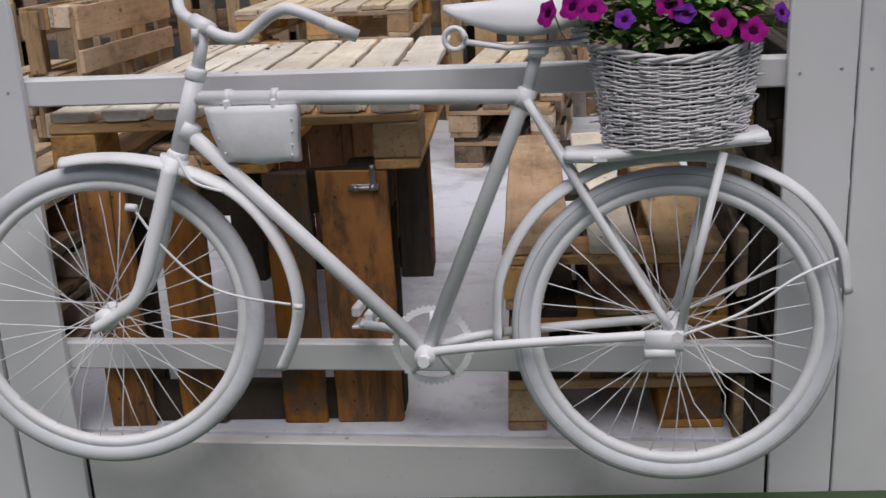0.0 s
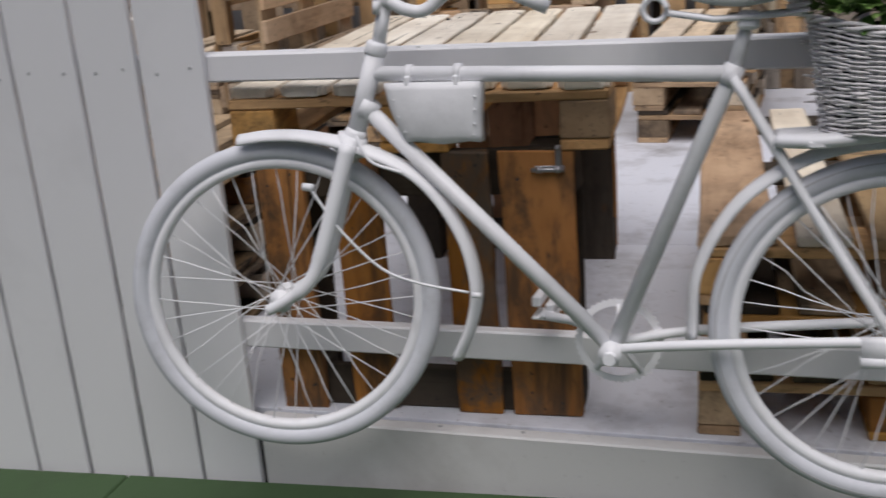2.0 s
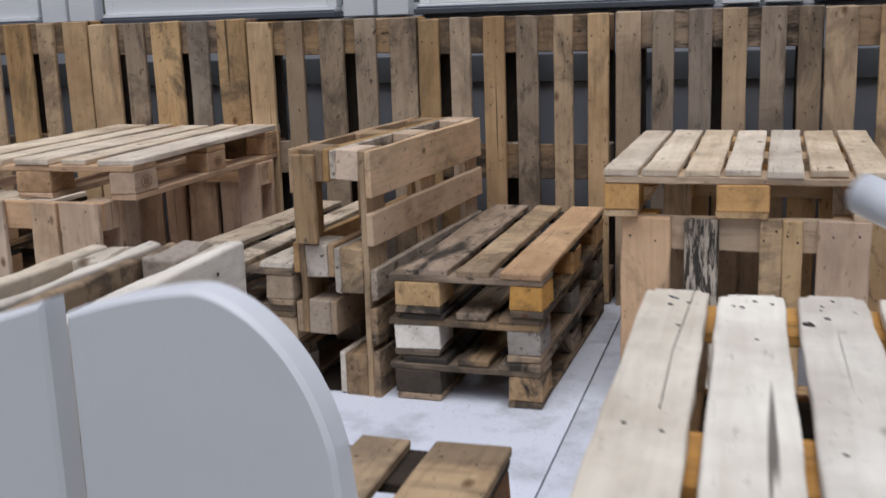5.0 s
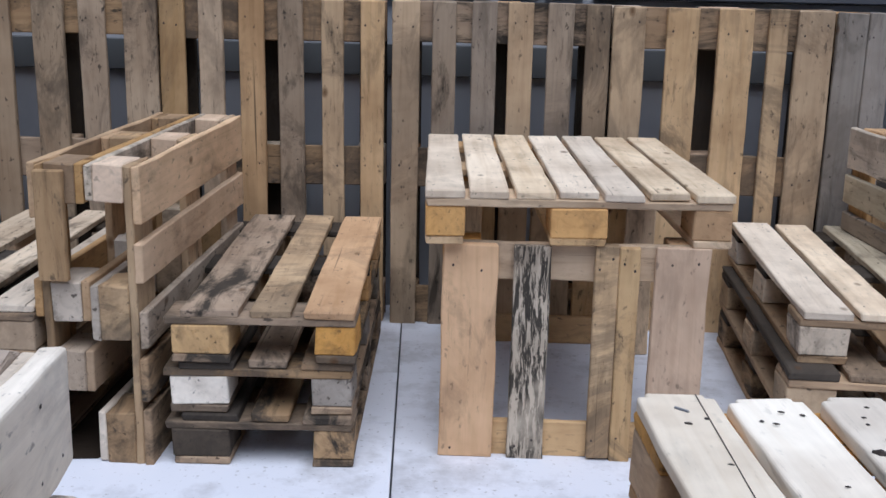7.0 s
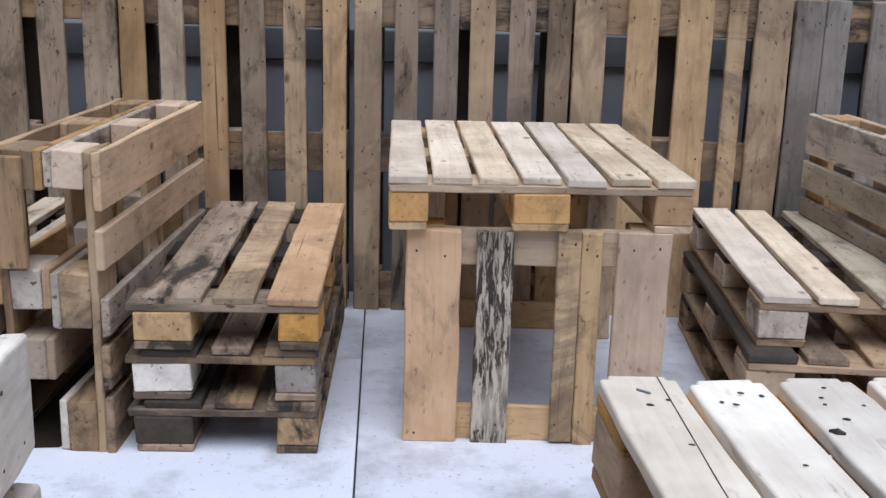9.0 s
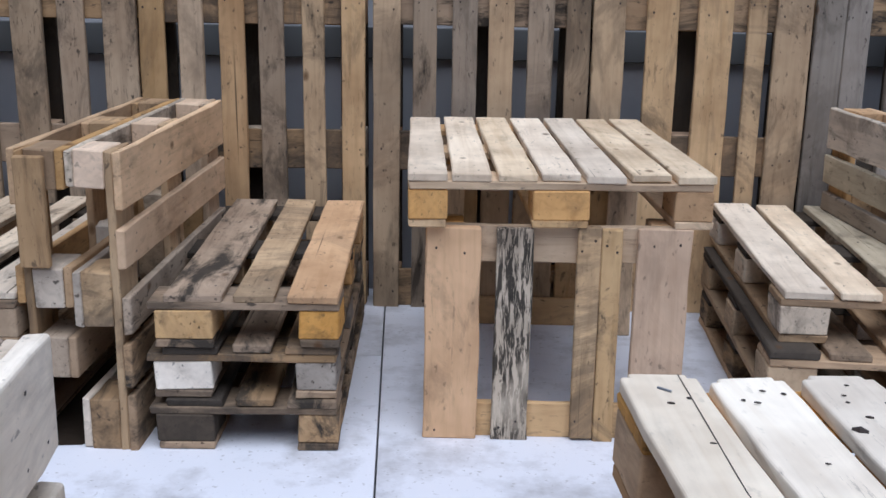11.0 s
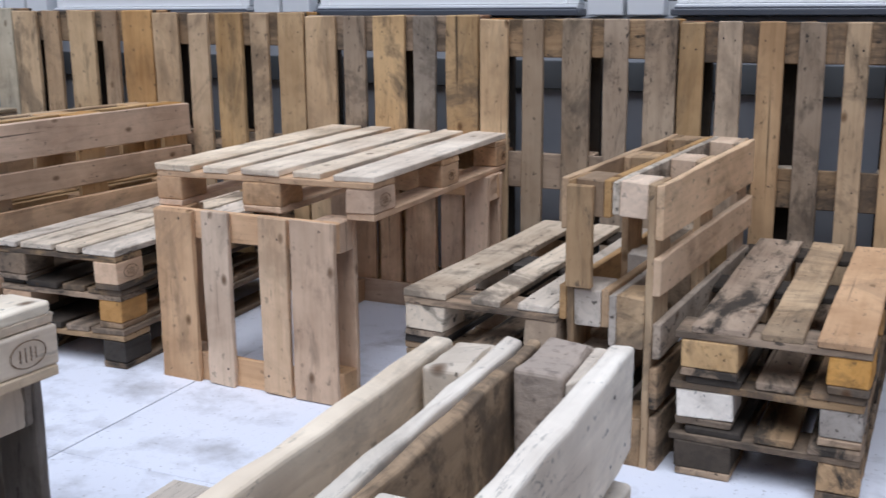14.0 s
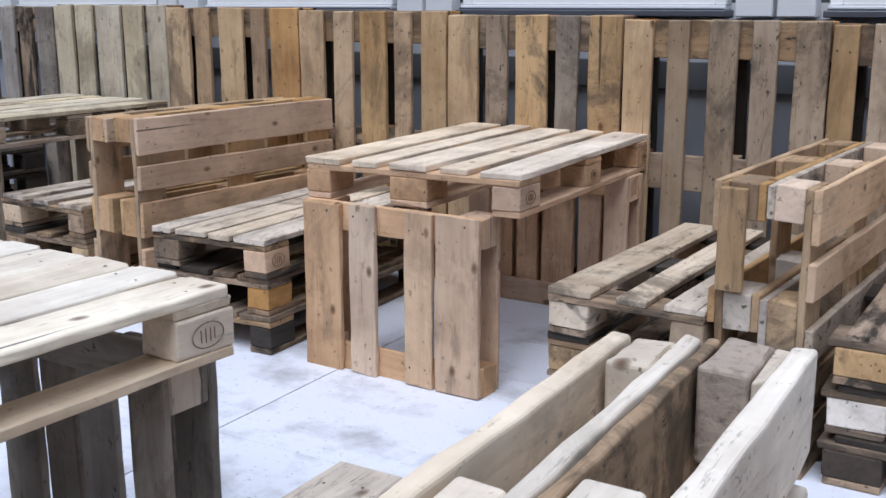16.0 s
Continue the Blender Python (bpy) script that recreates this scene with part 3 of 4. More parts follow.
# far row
# black deck patch: shade under the benches painted in, with some dirt
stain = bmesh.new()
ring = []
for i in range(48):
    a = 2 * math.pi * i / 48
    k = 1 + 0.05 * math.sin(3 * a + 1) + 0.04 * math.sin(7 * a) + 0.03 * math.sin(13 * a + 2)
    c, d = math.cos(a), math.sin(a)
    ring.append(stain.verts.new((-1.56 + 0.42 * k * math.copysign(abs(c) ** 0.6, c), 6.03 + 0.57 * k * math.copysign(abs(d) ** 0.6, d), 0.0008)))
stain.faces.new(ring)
structure("floor_stain", stain, M_SOIL_SHADE, "dark patch painting in shade and dirt under the benches", "stain")
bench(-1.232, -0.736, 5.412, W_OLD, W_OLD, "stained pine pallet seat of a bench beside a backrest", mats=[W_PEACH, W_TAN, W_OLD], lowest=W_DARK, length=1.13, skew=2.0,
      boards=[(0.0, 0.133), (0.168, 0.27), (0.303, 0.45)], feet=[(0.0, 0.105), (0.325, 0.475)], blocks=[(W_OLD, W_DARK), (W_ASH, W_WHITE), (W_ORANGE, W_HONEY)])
backrest(-1.414, 5.41, 1, W_TAN, W_TAN, "tan pallet on edge as the backrest of a bench", mats=[W_OLD, W_OLD, W_GREY, W_ROSE, W_ROSE], length=1.05, skew=-1.3,
         boards=[(0.0, 0.155), (0.178, 0.294), (0.322, 0.424), (0.495, 0.602), (0.648, 0.798)], feet=[(0.0, 0.14), (0.34, 0.487), (0.705, 0.80)], base_mat=W_SILVER, blocks=(W_OLD, W_TAN, W_ROSE))
raised = backrest(-1.416, 5.41, -1, W_GOLD, W_GOLD, "golden cut pallet on edge, screwed back to back to another", length=1.05, height=0.60, low=0.20, skew=-1.3,
                  boards=[(0.0, 0.10), (0.20, 0.30), (0.46, 0.60)], feet=[(0.0, 0.11), (0.19, 0.297), (0.50, 0.60)], blocks=(W_GREY, W_SILVER, W_GOLD))
piece("upright", raised, (-0.118, -0.024, 0.50), (-0.045, -0.001, 0.786), W_GOLD, "z", "x")
bench(-2.047, -1.56, 5.40, W_SILVER, W_OLD, "bleached pallet seat of a bench", length=1.13, boards=[(0.0, 0.12), (0.18, 0.272), (0.347, 0.487)], blocks=W_SILVER)
table(-0.565, 0.225, 5.52, 6.54, [0.10] * 7, W_LIGHT, W_HONEY, W_PEACH, "light pine pallet table with seven slats and a mould-streaked leg board",
      leg_slats=[(0.045, 0.190), (0.231, 0.328), (0.443, 0.5045), (0.506, 0.560), (0.598, 0.738)], leg_mats=[W_PEACH, W_MOULD, W_TAN, W_TAN, W_PEACH], top_skew=2.4, top_at=(0.0, -0.025))
table(-3.035, -2.205, 5.42, 6.62, EUR, W_LIGHT, W_PEACH, W_PEACH, "light pine pallet table with stamped corner blocks",
      leg_slats=[(0.005, 0.165), (0.205, 0.315), (0.435, 0.545), (0.56, 0.725)], leg_mats=[W_PEACH, W_ROSE, W_ROSE, W_PEACH], top_skew=3.2, top_at=(-0.005, 0.045), rear_in=0.03)
bench(-3.735, -3.19, 5.36, W_SILVER, W_OLD, "grey bleached pallet seat of a bench", widths=(0.145, 0.10, 0.145, 0.10), lowest=W_DARK, skew=4)
backrest(-4.064, 5.485, 1, W_PEACH, W_HONEY, "tan pallet on edge as the backrest of a bench", skew=-4, height=0.82, length=1.12)
backrest(-4.130, 5.50, -1, W_HONEY, W_HONEY, "golden pallet on edge, back to back with another", skew=-4, height=0.81, length=1.12)
bench(-4.85, -4.30, 5.48, W_SILVER, W_OLD, "bleached pallet seat of a bench", length=1.14, blocks=W_SILVER)
table(-5.79, -4.97, 5.47, 6.60, EUR, W_CREAM, W_GREY, W_GREY, "cream pine pallet table at the end of the row", top=0.755)
bench(-6.55, -6.05, 5.40, W_DARK, W_DARK, "dark pallet seat of a bench")
bench(0.428, 0.90, 5.55, W_LIGHT, W_GOLD, "bleached pallet seat of a bench beside the wall end", skew=-3.2, length=1.09, boards=[(0.015, 0.148), (0.208, 0.318), (0.338, 0.469)], mats=[W_CREAM, W_LIGHT, W_LIGHT],
      lower=(-0.03, -0.075), blocks=[(W_SILVER, W_OLD), (W_SILVER, W_TAN), (W_SILVER, W_SILVER)])
backrest(1.090, 5.50, -1, W_SILVER, W_GOLD, "cream pallet on edge as a backrest", length=1.08, height=0.36, low=0.4345, skew=5.0,
         boards=[(0.0, 0.065), (0.095, 0.195), (0.222, 0.36)], feet=[(0.0, 0.09), (0.27, 0.36)], mats=[W_ASH, W_CREAM, W_SILVER])

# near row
# dark leg undersides: shade between the slats put into the wood colour
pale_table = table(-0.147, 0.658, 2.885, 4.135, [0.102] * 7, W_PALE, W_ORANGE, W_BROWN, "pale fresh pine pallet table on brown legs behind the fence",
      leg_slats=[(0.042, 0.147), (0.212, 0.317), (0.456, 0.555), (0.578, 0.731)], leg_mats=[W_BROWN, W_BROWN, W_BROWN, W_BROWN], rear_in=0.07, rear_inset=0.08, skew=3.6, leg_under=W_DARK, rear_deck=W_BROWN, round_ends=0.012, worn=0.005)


def worn_backrest():
    """Two weathered pallets on edge, back to back, their top edges rubbed round."""
    one = thing("backrest_pallet", (-0.8705, 2.87, 0.0), "bleached pallet on edge with a pressed chip block as a backrest", "pallet", "backrest pallets")
    two = thing("backrest_pallet", (-1.022, 2.86, 0.0), "bleached pallet on edge, back to back with another", "pallet", "backrest pallets")
    for p in (one, two):
        p.rotation_euler = (0, 0, radians(3.3))
    rows = [(0.652, 0.808), (0.495, 0.61), (0.32, 0.46), (0.165, 0.285), (0.0, 0.13)]
    for z0, z1 in rows:
        piece("deck_board", one, (-0.036, 0.0, z0), (0.0, 1.205, z1), W_WHITE, "y", "z", wobble=0.004, worn=0.007, nailed=(-0.54, -0.48, 0.0, 0.48, 0.54))
        piece("deck_board", two, (-0.128, 0.0, z0), (-0.096, 1.15, z1), W_BLEACH, "y", "z", wobble=0.004, worn=0.007)
    for y in (0.002, 0.53, 1.055):
        piece("crossbar", one, (-0.055, y, 0.0), (-0.0365, y + 0.145, 0.800), W_SILVER, "z", "y", worn=0.004)
        for z0, z1, chip in ((0.0, 0.10, 0), (0.33, 0.47, 0), (0.665, 0.805, 1)):
            piece("block", one, (-0.124, y, z0), (-0.0555, y + 0.145, z1), M_CHIP if (chip and y > 1) else W_WHITE, "y", "z", wobble=0.008, worn=0.007)
            piece("block", two, (-0.087, max(0.004, y - 0.03), z0), (-0.0265, y + 0.09, z1), W_BLEACH if chip else W_SILVER, "y", "z", wobble=0.006, worn=0.007)
    # grey inner board, white ridge board: shaded face and lit top put into colour
    for z0, z1 in ((0.625, 0.808), (0.33, 0.47), (0.0, 0.10)):
        piece("base_board", one, (-0.1505, 0.0, z0), (-0.1295, 1.195, z1 - 0.004), W_GREY, "y", "z", wobble=0.002, worn=0.006)
        piece("base_board", two, (-0.0260, 0.01, z0), (-0.0005, 1.18, z1), W_WHITE, "y", "z", wobble=0.002, worn=0.006)


worn_backrest()
bench(-0.87, -0.40, 2.92, W_TAN, W_OLD, "tan pine pallet seat of a bench behind the fence", skew=3.3)
bench(-1.72, -1.235, 2.88, W_SILVER, W_OLD, "bleached pallet seat of a bench", layers=3, skew=3.3)
table(-2.835, -2.035, 2.86, 4.065, [0.13, 0.12, 0.135, 0.15, 0.115, 0.105], W_PALE, W_LIGHT, W_GREY, "pale pallet table with a stamped corner block", round_ends=0.010, leg_under=W_ASH, leg_blocks=W_LIGHT,
      rear_slats=[(0.0, 0.13), (0.16, 0.27), (0.285, 0.40), (0.455, 0.575), (0.59, 0.70)], rear_inset=0.05, worn=0.006)
bench(0.83, 1.30, 2.895, W_PALE, W_ORANGE, "pale pine pallet seat of a bench behind the fence", mats=[W_TAN, W_PALE, W_PEACH], skew=2.9, feet=[(0, 0.137), (0.385, 0.47)])
# dark undersides put shade into colour; the rear pallet is added to hide floor
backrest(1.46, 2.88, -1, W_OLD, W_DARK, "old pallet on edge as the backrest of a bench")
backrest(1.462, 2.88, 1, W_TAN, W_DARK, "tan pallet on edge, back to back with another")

# splits, knot holes and a staple in the pale table's boards
def mark(name, points, radius, mat=None):
    return part(name, tube_bm([(x, y, 0.7446) for x, y in points], radius, 6), mat or M_NAIL, pale_table)


mark("split", [(0.0779, 1.2480), (0.0728, 1.1086), (0.0690, 1.02), (0.0654, 0.9277), (0.0660, 0.70)], 0.0007)
mark("staple", [(0.0407, 1.2048), (0.0549, 1.1909)], 0.0018, M_STEEL)
mark("knot_hole", [(0.2380, 1.0790), (0.2459, 1.0737), (0.2540, 1.0690)], [0.0015, 0.005, 0.0015])
for x, y, r in ((0.0456, 1.1554, 0.0045), (0.0646, 1.042, 0.0035), (0.1712, 1.1926, 0.004), (0.1529, 1.1557, 0.004), (0.2866, 1.2104, 0.003), (0.2695, 1.1774, 0.003), (0.2733, 1.111, 0.0045), (0.1745, 0.99, 0.003)):
    mark("nail_hole", [(x - r, y + r * 0.4), (x, y), (x + r, y - r * 0.4)], [r * 0.2, r * 0.4, r * 0.2])

# ---- white board fence ----
FY = 2.83


def crest(x):
    """Height of the scalloped top."""
    s = (x + 0.235) / 0.646
    s = s - math.floor(s)
    if x > -0.235:
        return 1.076
    return 1.076 - 0.093 * (1 - abs(2 * s - 1)) ** 1.17


def fence_board(x0, x1, top, parent, round_right=False, round_left=False):
    n = 36 if (round_right or round_left) else 8
    up = []
    lift = dice.uniform(-0.005, 0.005)
    for i in range(n + 1):
        x = x0 + (x1 - x0) * i / n
        z = top(x) + lift + 0.0015 * math.sin(40 * x)
        r = 0.075
        if round_right and x > x1 - r:
            d = (x - (x1 - r)) / r
            z -= (1 - math.sqrt(max(0, 1 - d * d))) * 0.11
        if round_left and x < x0 + r:
            d = ((x0 + r) - x) / r
            z -= (1 - math.sqrt(max(0, 1 - d * d))) * 0.11
        up.append((x, z))
    bot = -0.170 + 0.0454 * min(x0, x1)
    ring = up[::-1] + [(x0, bot), (x1, bot)]
    cx = (x0 + x1) / 2
    bm = bmesh.new()
    f = bm.faces.new([bm.verts.new((z - 0.5, -(x - cx), 0.0)) for x, z in ring])
    ext = bmesh.ops.extrude_face_region(bm, geom=[f])
    bmesh.ops.translate(bm, verts=[v for v in ext["geom"] if isinstance(v, bmesh.types.BMVert)], vec=(0, 0, -0.02))
    rim = [e for e in bm.edges if abs(e.verts[0].co.z - e.verts[1].co.z) < 1e-5]
    bmesh.ops.bevel(bm, geom=rim, offset=0.0025, segments=1, affect="EDGES")
    ob = part("board", bm, M_FENCE, parent)
    ob.matrix_basis = Matrix.Translation((cx, FY, 0.5)) @ Euler((0, radians(dice.uniform(-0.16, 0.16)), 0)).to_matrix().to_4x4() @ Matrix(((0, -1, 0), (0, 0, -1), (1, 0, 0))).to_4x4()
    return ob


def nail(parent, x, z, r=0.0035):
    ob = part("nail", lathe([(r, 0), (r, 0.0016), (r * 0.6, 0.0022)], 8), M_GREYNAIL, parent)
    ob.matrix_basis = Matrix.Translation((x, FY + 0.0005, z)) @ Euler((radians(90), 0, 0)).to_matrix().to_4x4()


left = tagged(new("white_fence"), "white painted board fence panel with a scalloped top", "fence", "white fence panels")
edges = [-0.157, -0.316, -0.464, -0.632, -0.786, -0.938, -1.095, -1.26, -1.42, -1.58, -1.75, -1.91, -2.08]
for a, b in zip(edges, edges[1:]):
    fence_board(b + 0.0058, a - 0.0058, crest, left, round_right=(a == edges[0]))
    for x in (a - 0.035, b + 0.045):
        nail(left, x, 0.795 + dice.uniform(-0.008, 0.008))
right = tagged(new("white_fence"), "white painted board fence panel with a rounded end", "fence", "white fence panels")
edges = [1.385, 1.516, 1.665, 1.82, 1.98, 2.14, 2.30]
for a, b in zip(edges, edges[1:]):
    fence_board(a + 0.0022, b - 0.0022, lambda x: crest(-0.235 - max(0.0, x - 1.46)), right, round_left=(a == edges[0]))
    for x in (a + 0.025, b - 0.03):
        nail(right, x, 0.802 + dice.uniform(-0.006, 0.006))
for z0, z1, y1, x, y in ((0.766, 0.824, 2.900, 0.297, 2.862), (0.164, 0.230, 2.884, 0.62, 2.860)):
    rail = tagged(part("fence_rail", box_bm(-2.1, 2.3, 2.8525, y1, z0, z1, 0.004), M_FENCE), "white painted square fence rail across the opening", "fence rail", "fence rails")
    for dx in (0.0, 0.92):
        part("screw", lathe([(0.0045, 0), (0.0045, 0.0015), (0.002, 0.0024)], 8), M_GREYNAIL, rail, "dark screw head").location = (x + dx, y, z1)
kick = tagged(part("kick_board", box_bm(-0.150, 1.380, FY + 0.002, 2.872, -0.21, -0.004, 0.004), M_KICK), "scuffed white kick board below the opening", "board")

for x in (0.280, 0.466, 1.02):
    part("nail", lathe([(0.005, 0), (0.005, 0.002), (0.002, 0.003)], 8), M_GREYNAIL, kick, "dark nail head").location = (x, 2.856, -0.0045)

# ---- bicycle ----
BX, BY = 0.60, 2.587
bicycle = thing("bicycle", (BX, 2.679, 0.0), "old roadster bicycle painted all white, leaning against the fence rail", "bicycle")
bicycle.rotation_euler = (radians(-5.71), 0, 0)


def bike_part(name, bm, mat=M_BIKE, parent=bicycle, label="", smooth=True):
    ob = part(name, bm, mat, parent, label, smooth)
    if parent is bicycle:
        ob.location = (-BX, -BY, 0)
    return ob


def tube(name, pts, r, sides=14, curved=False, **kw):
    return bike_part(name, tube_bm(smooth_path(pts, 7) if curved else pts, r, sides, flat=kw.pop("flat", 1.0), side=kw.pop("side", None)), **kw)


def wheel(cx, cz, R, bent):
    turn = random.Random(int(cx * 100))
    circle = lambda r, n=72, dy=0.0: [Vector((cx + r * math.cos(2 * math.pi * i / n), BY + dy, cz + r * math.sin(2 * math.pi * i / n))) for i in range(n)]
    rim = bike_part("wheel", tube_bm(circle(R - 0.043), 0.0125, 10, True, flat=1.15, side=(0, 1, 0)))
    tyre = bike_part("tyre", tube_bm(circle(R - 0.018), 0.0200, 14, True, flat=0.95, side=(0, 1, 0)), M_TYRE, rim, "tyre painted over in greyish white")
    if bent > 0.3:
        bike_part("sidewall_line", tube_bm(circle(R - 0.0125, dy=-0.0168), 0.0016, 6, True), M_GREYNAIL, rim, "dark unpainted line in the tyre wall")
    bike_part("bead", tube_bm(circle(R - 0.036), 0.0115, 8, True, flat=1.05, side=(0, 1, 0)), M_TYRE, rim)
    hub_bm = lathe([(0.006, -0.05), (0.009, -0.045), (0.009, -0.036), (0.024, -0.033), (0.024, -0.028), (0.014, -0.024), (0.013, 0.024), (0.024, 0.028), (0.024, 0.033), (0.009, 0.036), (0.006, 0.05)], 18)
    bmesh.ops.transform(hub_bm, matrix=Matrix.Translation((cx, BY, cz)) @ Euler((radians(90), 0, 0)).to_matrix().to_4x4(), verts=hub_bm.verts)
    bike_part("hub", hub_bm, parent=rim)
    for i in range(36):
        a = 2 * math.pi * i / 36
        side = 1 if i % 2 else -1
        lean = radians(62) * (1 if (i // 2) % 2 else -1)
        p0 = Vector((cx + 0.022 * math.cos(a + lean), BY + side * 0.030, cz + 0.022 * math.sin(a + lean)))
        p2 = Vector((cx + (R - 0.054) * math.cos(a), BY + side * 0.004, cz + (R - 0.054) * math.sin(a)))
        k = 0.010 if turn.random() < bent else 0.002
        m1 = p0.lerp(p2, 0.6) + Vector((turn.uniform(-k, k), turn.uniform(-k, k), turn.uniform(-k, k)))
        m2 = p0.lerp(p2, 0.78) + Vector((turn.uniform(-k, k), 0, turn.uniform(-k, k)))
        bike_part("spoke", tube_bm([p0, m1, m2, p2], 0.0013, 5), parent=rim)
    return rim


FW, RW = (0.0170, 0.3490), (1.1750, 0.3280)


def steered(ob, about, size=1.0, turn=10):
    """The front wheel and fork, turned a little out of the frame's plane to fit the camera's view."""
    ob.matrix_basis = Matrix.Translation((about[0] - BX, 0, about[1])) @ pose(0, 0, 0, 0, 0, turn) @ Matrix.Diagonal((size, size, size, 1)) @ Matrix.Translation((-about[0], -BY, -about[1]))
    return ob


steered(wheel(*FW, 0.3210, 0.1), FW)
wheel(*RW, 0.3150, 0.45)

Y = BY
tube("head_tube", [(0.2473, Y, 0.8440), (0.1926, Y, 0.6748)], [0.0185, 0.0185])
tube("headset", [(0.2500, Y, 0.8555), (0.2481, Y, 0.8492), (0.2444, Y, 0.8367), (0.2425, Y, 0.8304)], [0.018, 0.0215, 0.0215, 0.019])
tube("headset", [(0.1982, Y, 0.6921), (0.1954, Y, 0.6849), (0.1917, Y, 0.6737), (0.1899, Y, 0.6666)], [0.019, 0.0225, 0.0225, 0.019])
tube("stem", [(0.2494, Y, 0.8420), (0.2690, Y, 0.9260)], 0.0135)
tube("stem_clamp", [(0.2460, Y + 0.0130, 0.9455), (0.2880, Y - 0.0120, 0.9265)], [0.0158, 0.0160])
tube("stem_bolt", [(0.2560, Y - 0.016, 0.9070), (0.2590, Y - 0.020, 0.9290)], 0.0075, 8)
tube("top_tube", [(0.2398, Y, 0.7960), (0.8933, Y, 0.7814)], 0.0145)
tube("down_tube", [(0.2217, Y, 0.7299), (0.6847, Y, 0.2754)], 0.0160)
tube("seat_tube", [(0.6847, Y, 0.2735), (0.8954, Y, 0.7855), (0.8997, Y, 0.7958)], [0.0155, 0.0155, 0.017])
tube("seat_post", [(0.8965, Y, 0.7886), (0.9203, Y, 0.8774)], 0.0120)
tube("fork_crown", [(0.1893, Y, 0.6799), (0.1784, Y, 0.6463)], [0.030, 0.033], flat=0.9)
for s in (-1, 1):
    steered(tube("fork_blade", [(0.1839, Y + s * 0.030, 0.6615), (0.1527, Y + s * 0.038, 0.5556), (0.1145, Y + s * 0.046, 0.4365), (0.0864, Y + s * 0.050, 0.3857), (0.0370, Y + s * 0.052, 0.3508), (0.0002, Y + s * 0.052, 0.3318)],
                 [0.0165] * 15 + [0.0145] * 10 + [0.0115] * 11, curved=True), (0.195, 0.74), 0.97)
    steered(tube("axle_nut", [(FW[0], Y + s * 0.046, FW[1]), (FW[0], Y + s * 0.066, FW[1])], 0.0105, 6, smooth=False), FW)
    tube("seat_stay", [(0.8965, Y + s * 0.016, 0.7751), (1.0314, Y + s * 0.040, 0.5494), (1.1620, Y + s * 0.058, 0.3409)], 0.0085, curved=True)
    tube("chain_stay", [(0.6908, Y + s * 0.022, 0.2802), (0.8440, Y + s * 0.046, 0.3039), (1.1618, Y + s * 0.058, 0.3302)], 0.0095, curved=True)
    tube("carrier_stay", [(1.2560, Y + s * 0.058, 0.6749), (1.1804, Y + s * 0.060, 0.3387)], 0.0080)
    tube("axle_nut", [(RW[0], Y + s * 0.052, RW[1]), (RW[0], Y + s * 0.075, RW[1])], 0.0115, 6, smooth=False)
tube("lug", [(0.2316, Y, 0.7453), (0.2127, Y, 0.7176)], 0.021)
tube("seat_lug", [(0.8858, Y, 0.7627), (0.8987, Y, 0.7938)], 0.0195)
tube("bottom_bracket", [(0.6847, Y - 0.036, 0.2716), (0.6847, Y + 0.036, 0.2716)], 0.0215, 18)
tube("axle_cap", [(0.6848, Y - 0.050, 0.2678), (0.6848, Y - 0.034, 0.2678)], 0.0125, 8, smooth=False)
tube("brake_arm", [(1.1154, Y - 0.062, 0.3180), (1.1871, Y - 0.066, 0.3192)], 0.021, 10, flat=0.45, side=(0, 1, 0))
tube("brake_strap", [(1.1149, Y - 0.062, 0.2928), (1.1712, Y - 0.062, 0.2952)], 0.012, 8)


def mudguard(name, pts, r, width=0.0275):
    """A rolled steel mudguard: a shallow trough along the path."""
    path = smooth_path([Vector((x, Y, z)) for x, z in pts], 7)
    bm = bmesh.new()
    rows = []
    for i, p in enumerate(path):
        d = (path[min(i + 1, len(path) - 1)] - path[max(i - 1, 0)]).normalized()
        out = Vector((-d.z, 0, d.x))
        if out.dot(p - Vector((r[0], Y, r[1]))) < 0:
            out = -out
        row = []
        for r0, shift in ((1.0, 0.0), (0.93, -0.0022)):
            order = range(11) if shift == 0 else range(10, -1, -1)
            for k in order:
                a = radians(-92 + 18.4 * k)
                row.append(bm.verts.new(p + Vector((0, width * r0 * math.sin(a), 0)) + out * (0.018 * r0 * math.cos(a) - 0.011 + shift)))
        rows.append(row)
    m = len(rows[0])
    for a, b in zip(rows, rows[1:]):
        for k in range(m):
            bm.faces.new((a[k], a[(k + 1) % m], b[(k + 1) % m], b[k]))
    bm.faces.new(rows[0])
    bm.faces.new(rows[-1])
    return bike_part(name, bm)


steered(mudguard("mudguard", [(-0.0448, 0.6791), (0.0213, 0.6866), (0.1058, 0.6827), (0.2083, 0.6582), (0.3221, 0.5993), (0.3970, 0.4972), (0.4254, 0.3914), (0.4139, 0.3068), (0.3817, 0.2340)], FW), (0.195, 0.74), 1.0, 4)
mudguard("mudguard", [(0.8259, 0.3008), (0.8364, 0.4352), (0.9097, 0.5641), (1.0326, 0.6449), (1.1630, 0.6680), (1.2825, 0.6562), (1.4025, 0.5964), (1.4781, 0.5002), (1.4995, 0.4001)], RW)
tube("mudguard_stay", [(0.1178, Y - 0.055, 0.5810), (0.1678, Y - 0.05, 0.5054), (0.2441, Y - 0.045, 0.4303), (0.3178, Y - 0.04, 0.4002), (0.4165, Y - 0.03, 0.3816)], 0.0028, 6, curved=True)
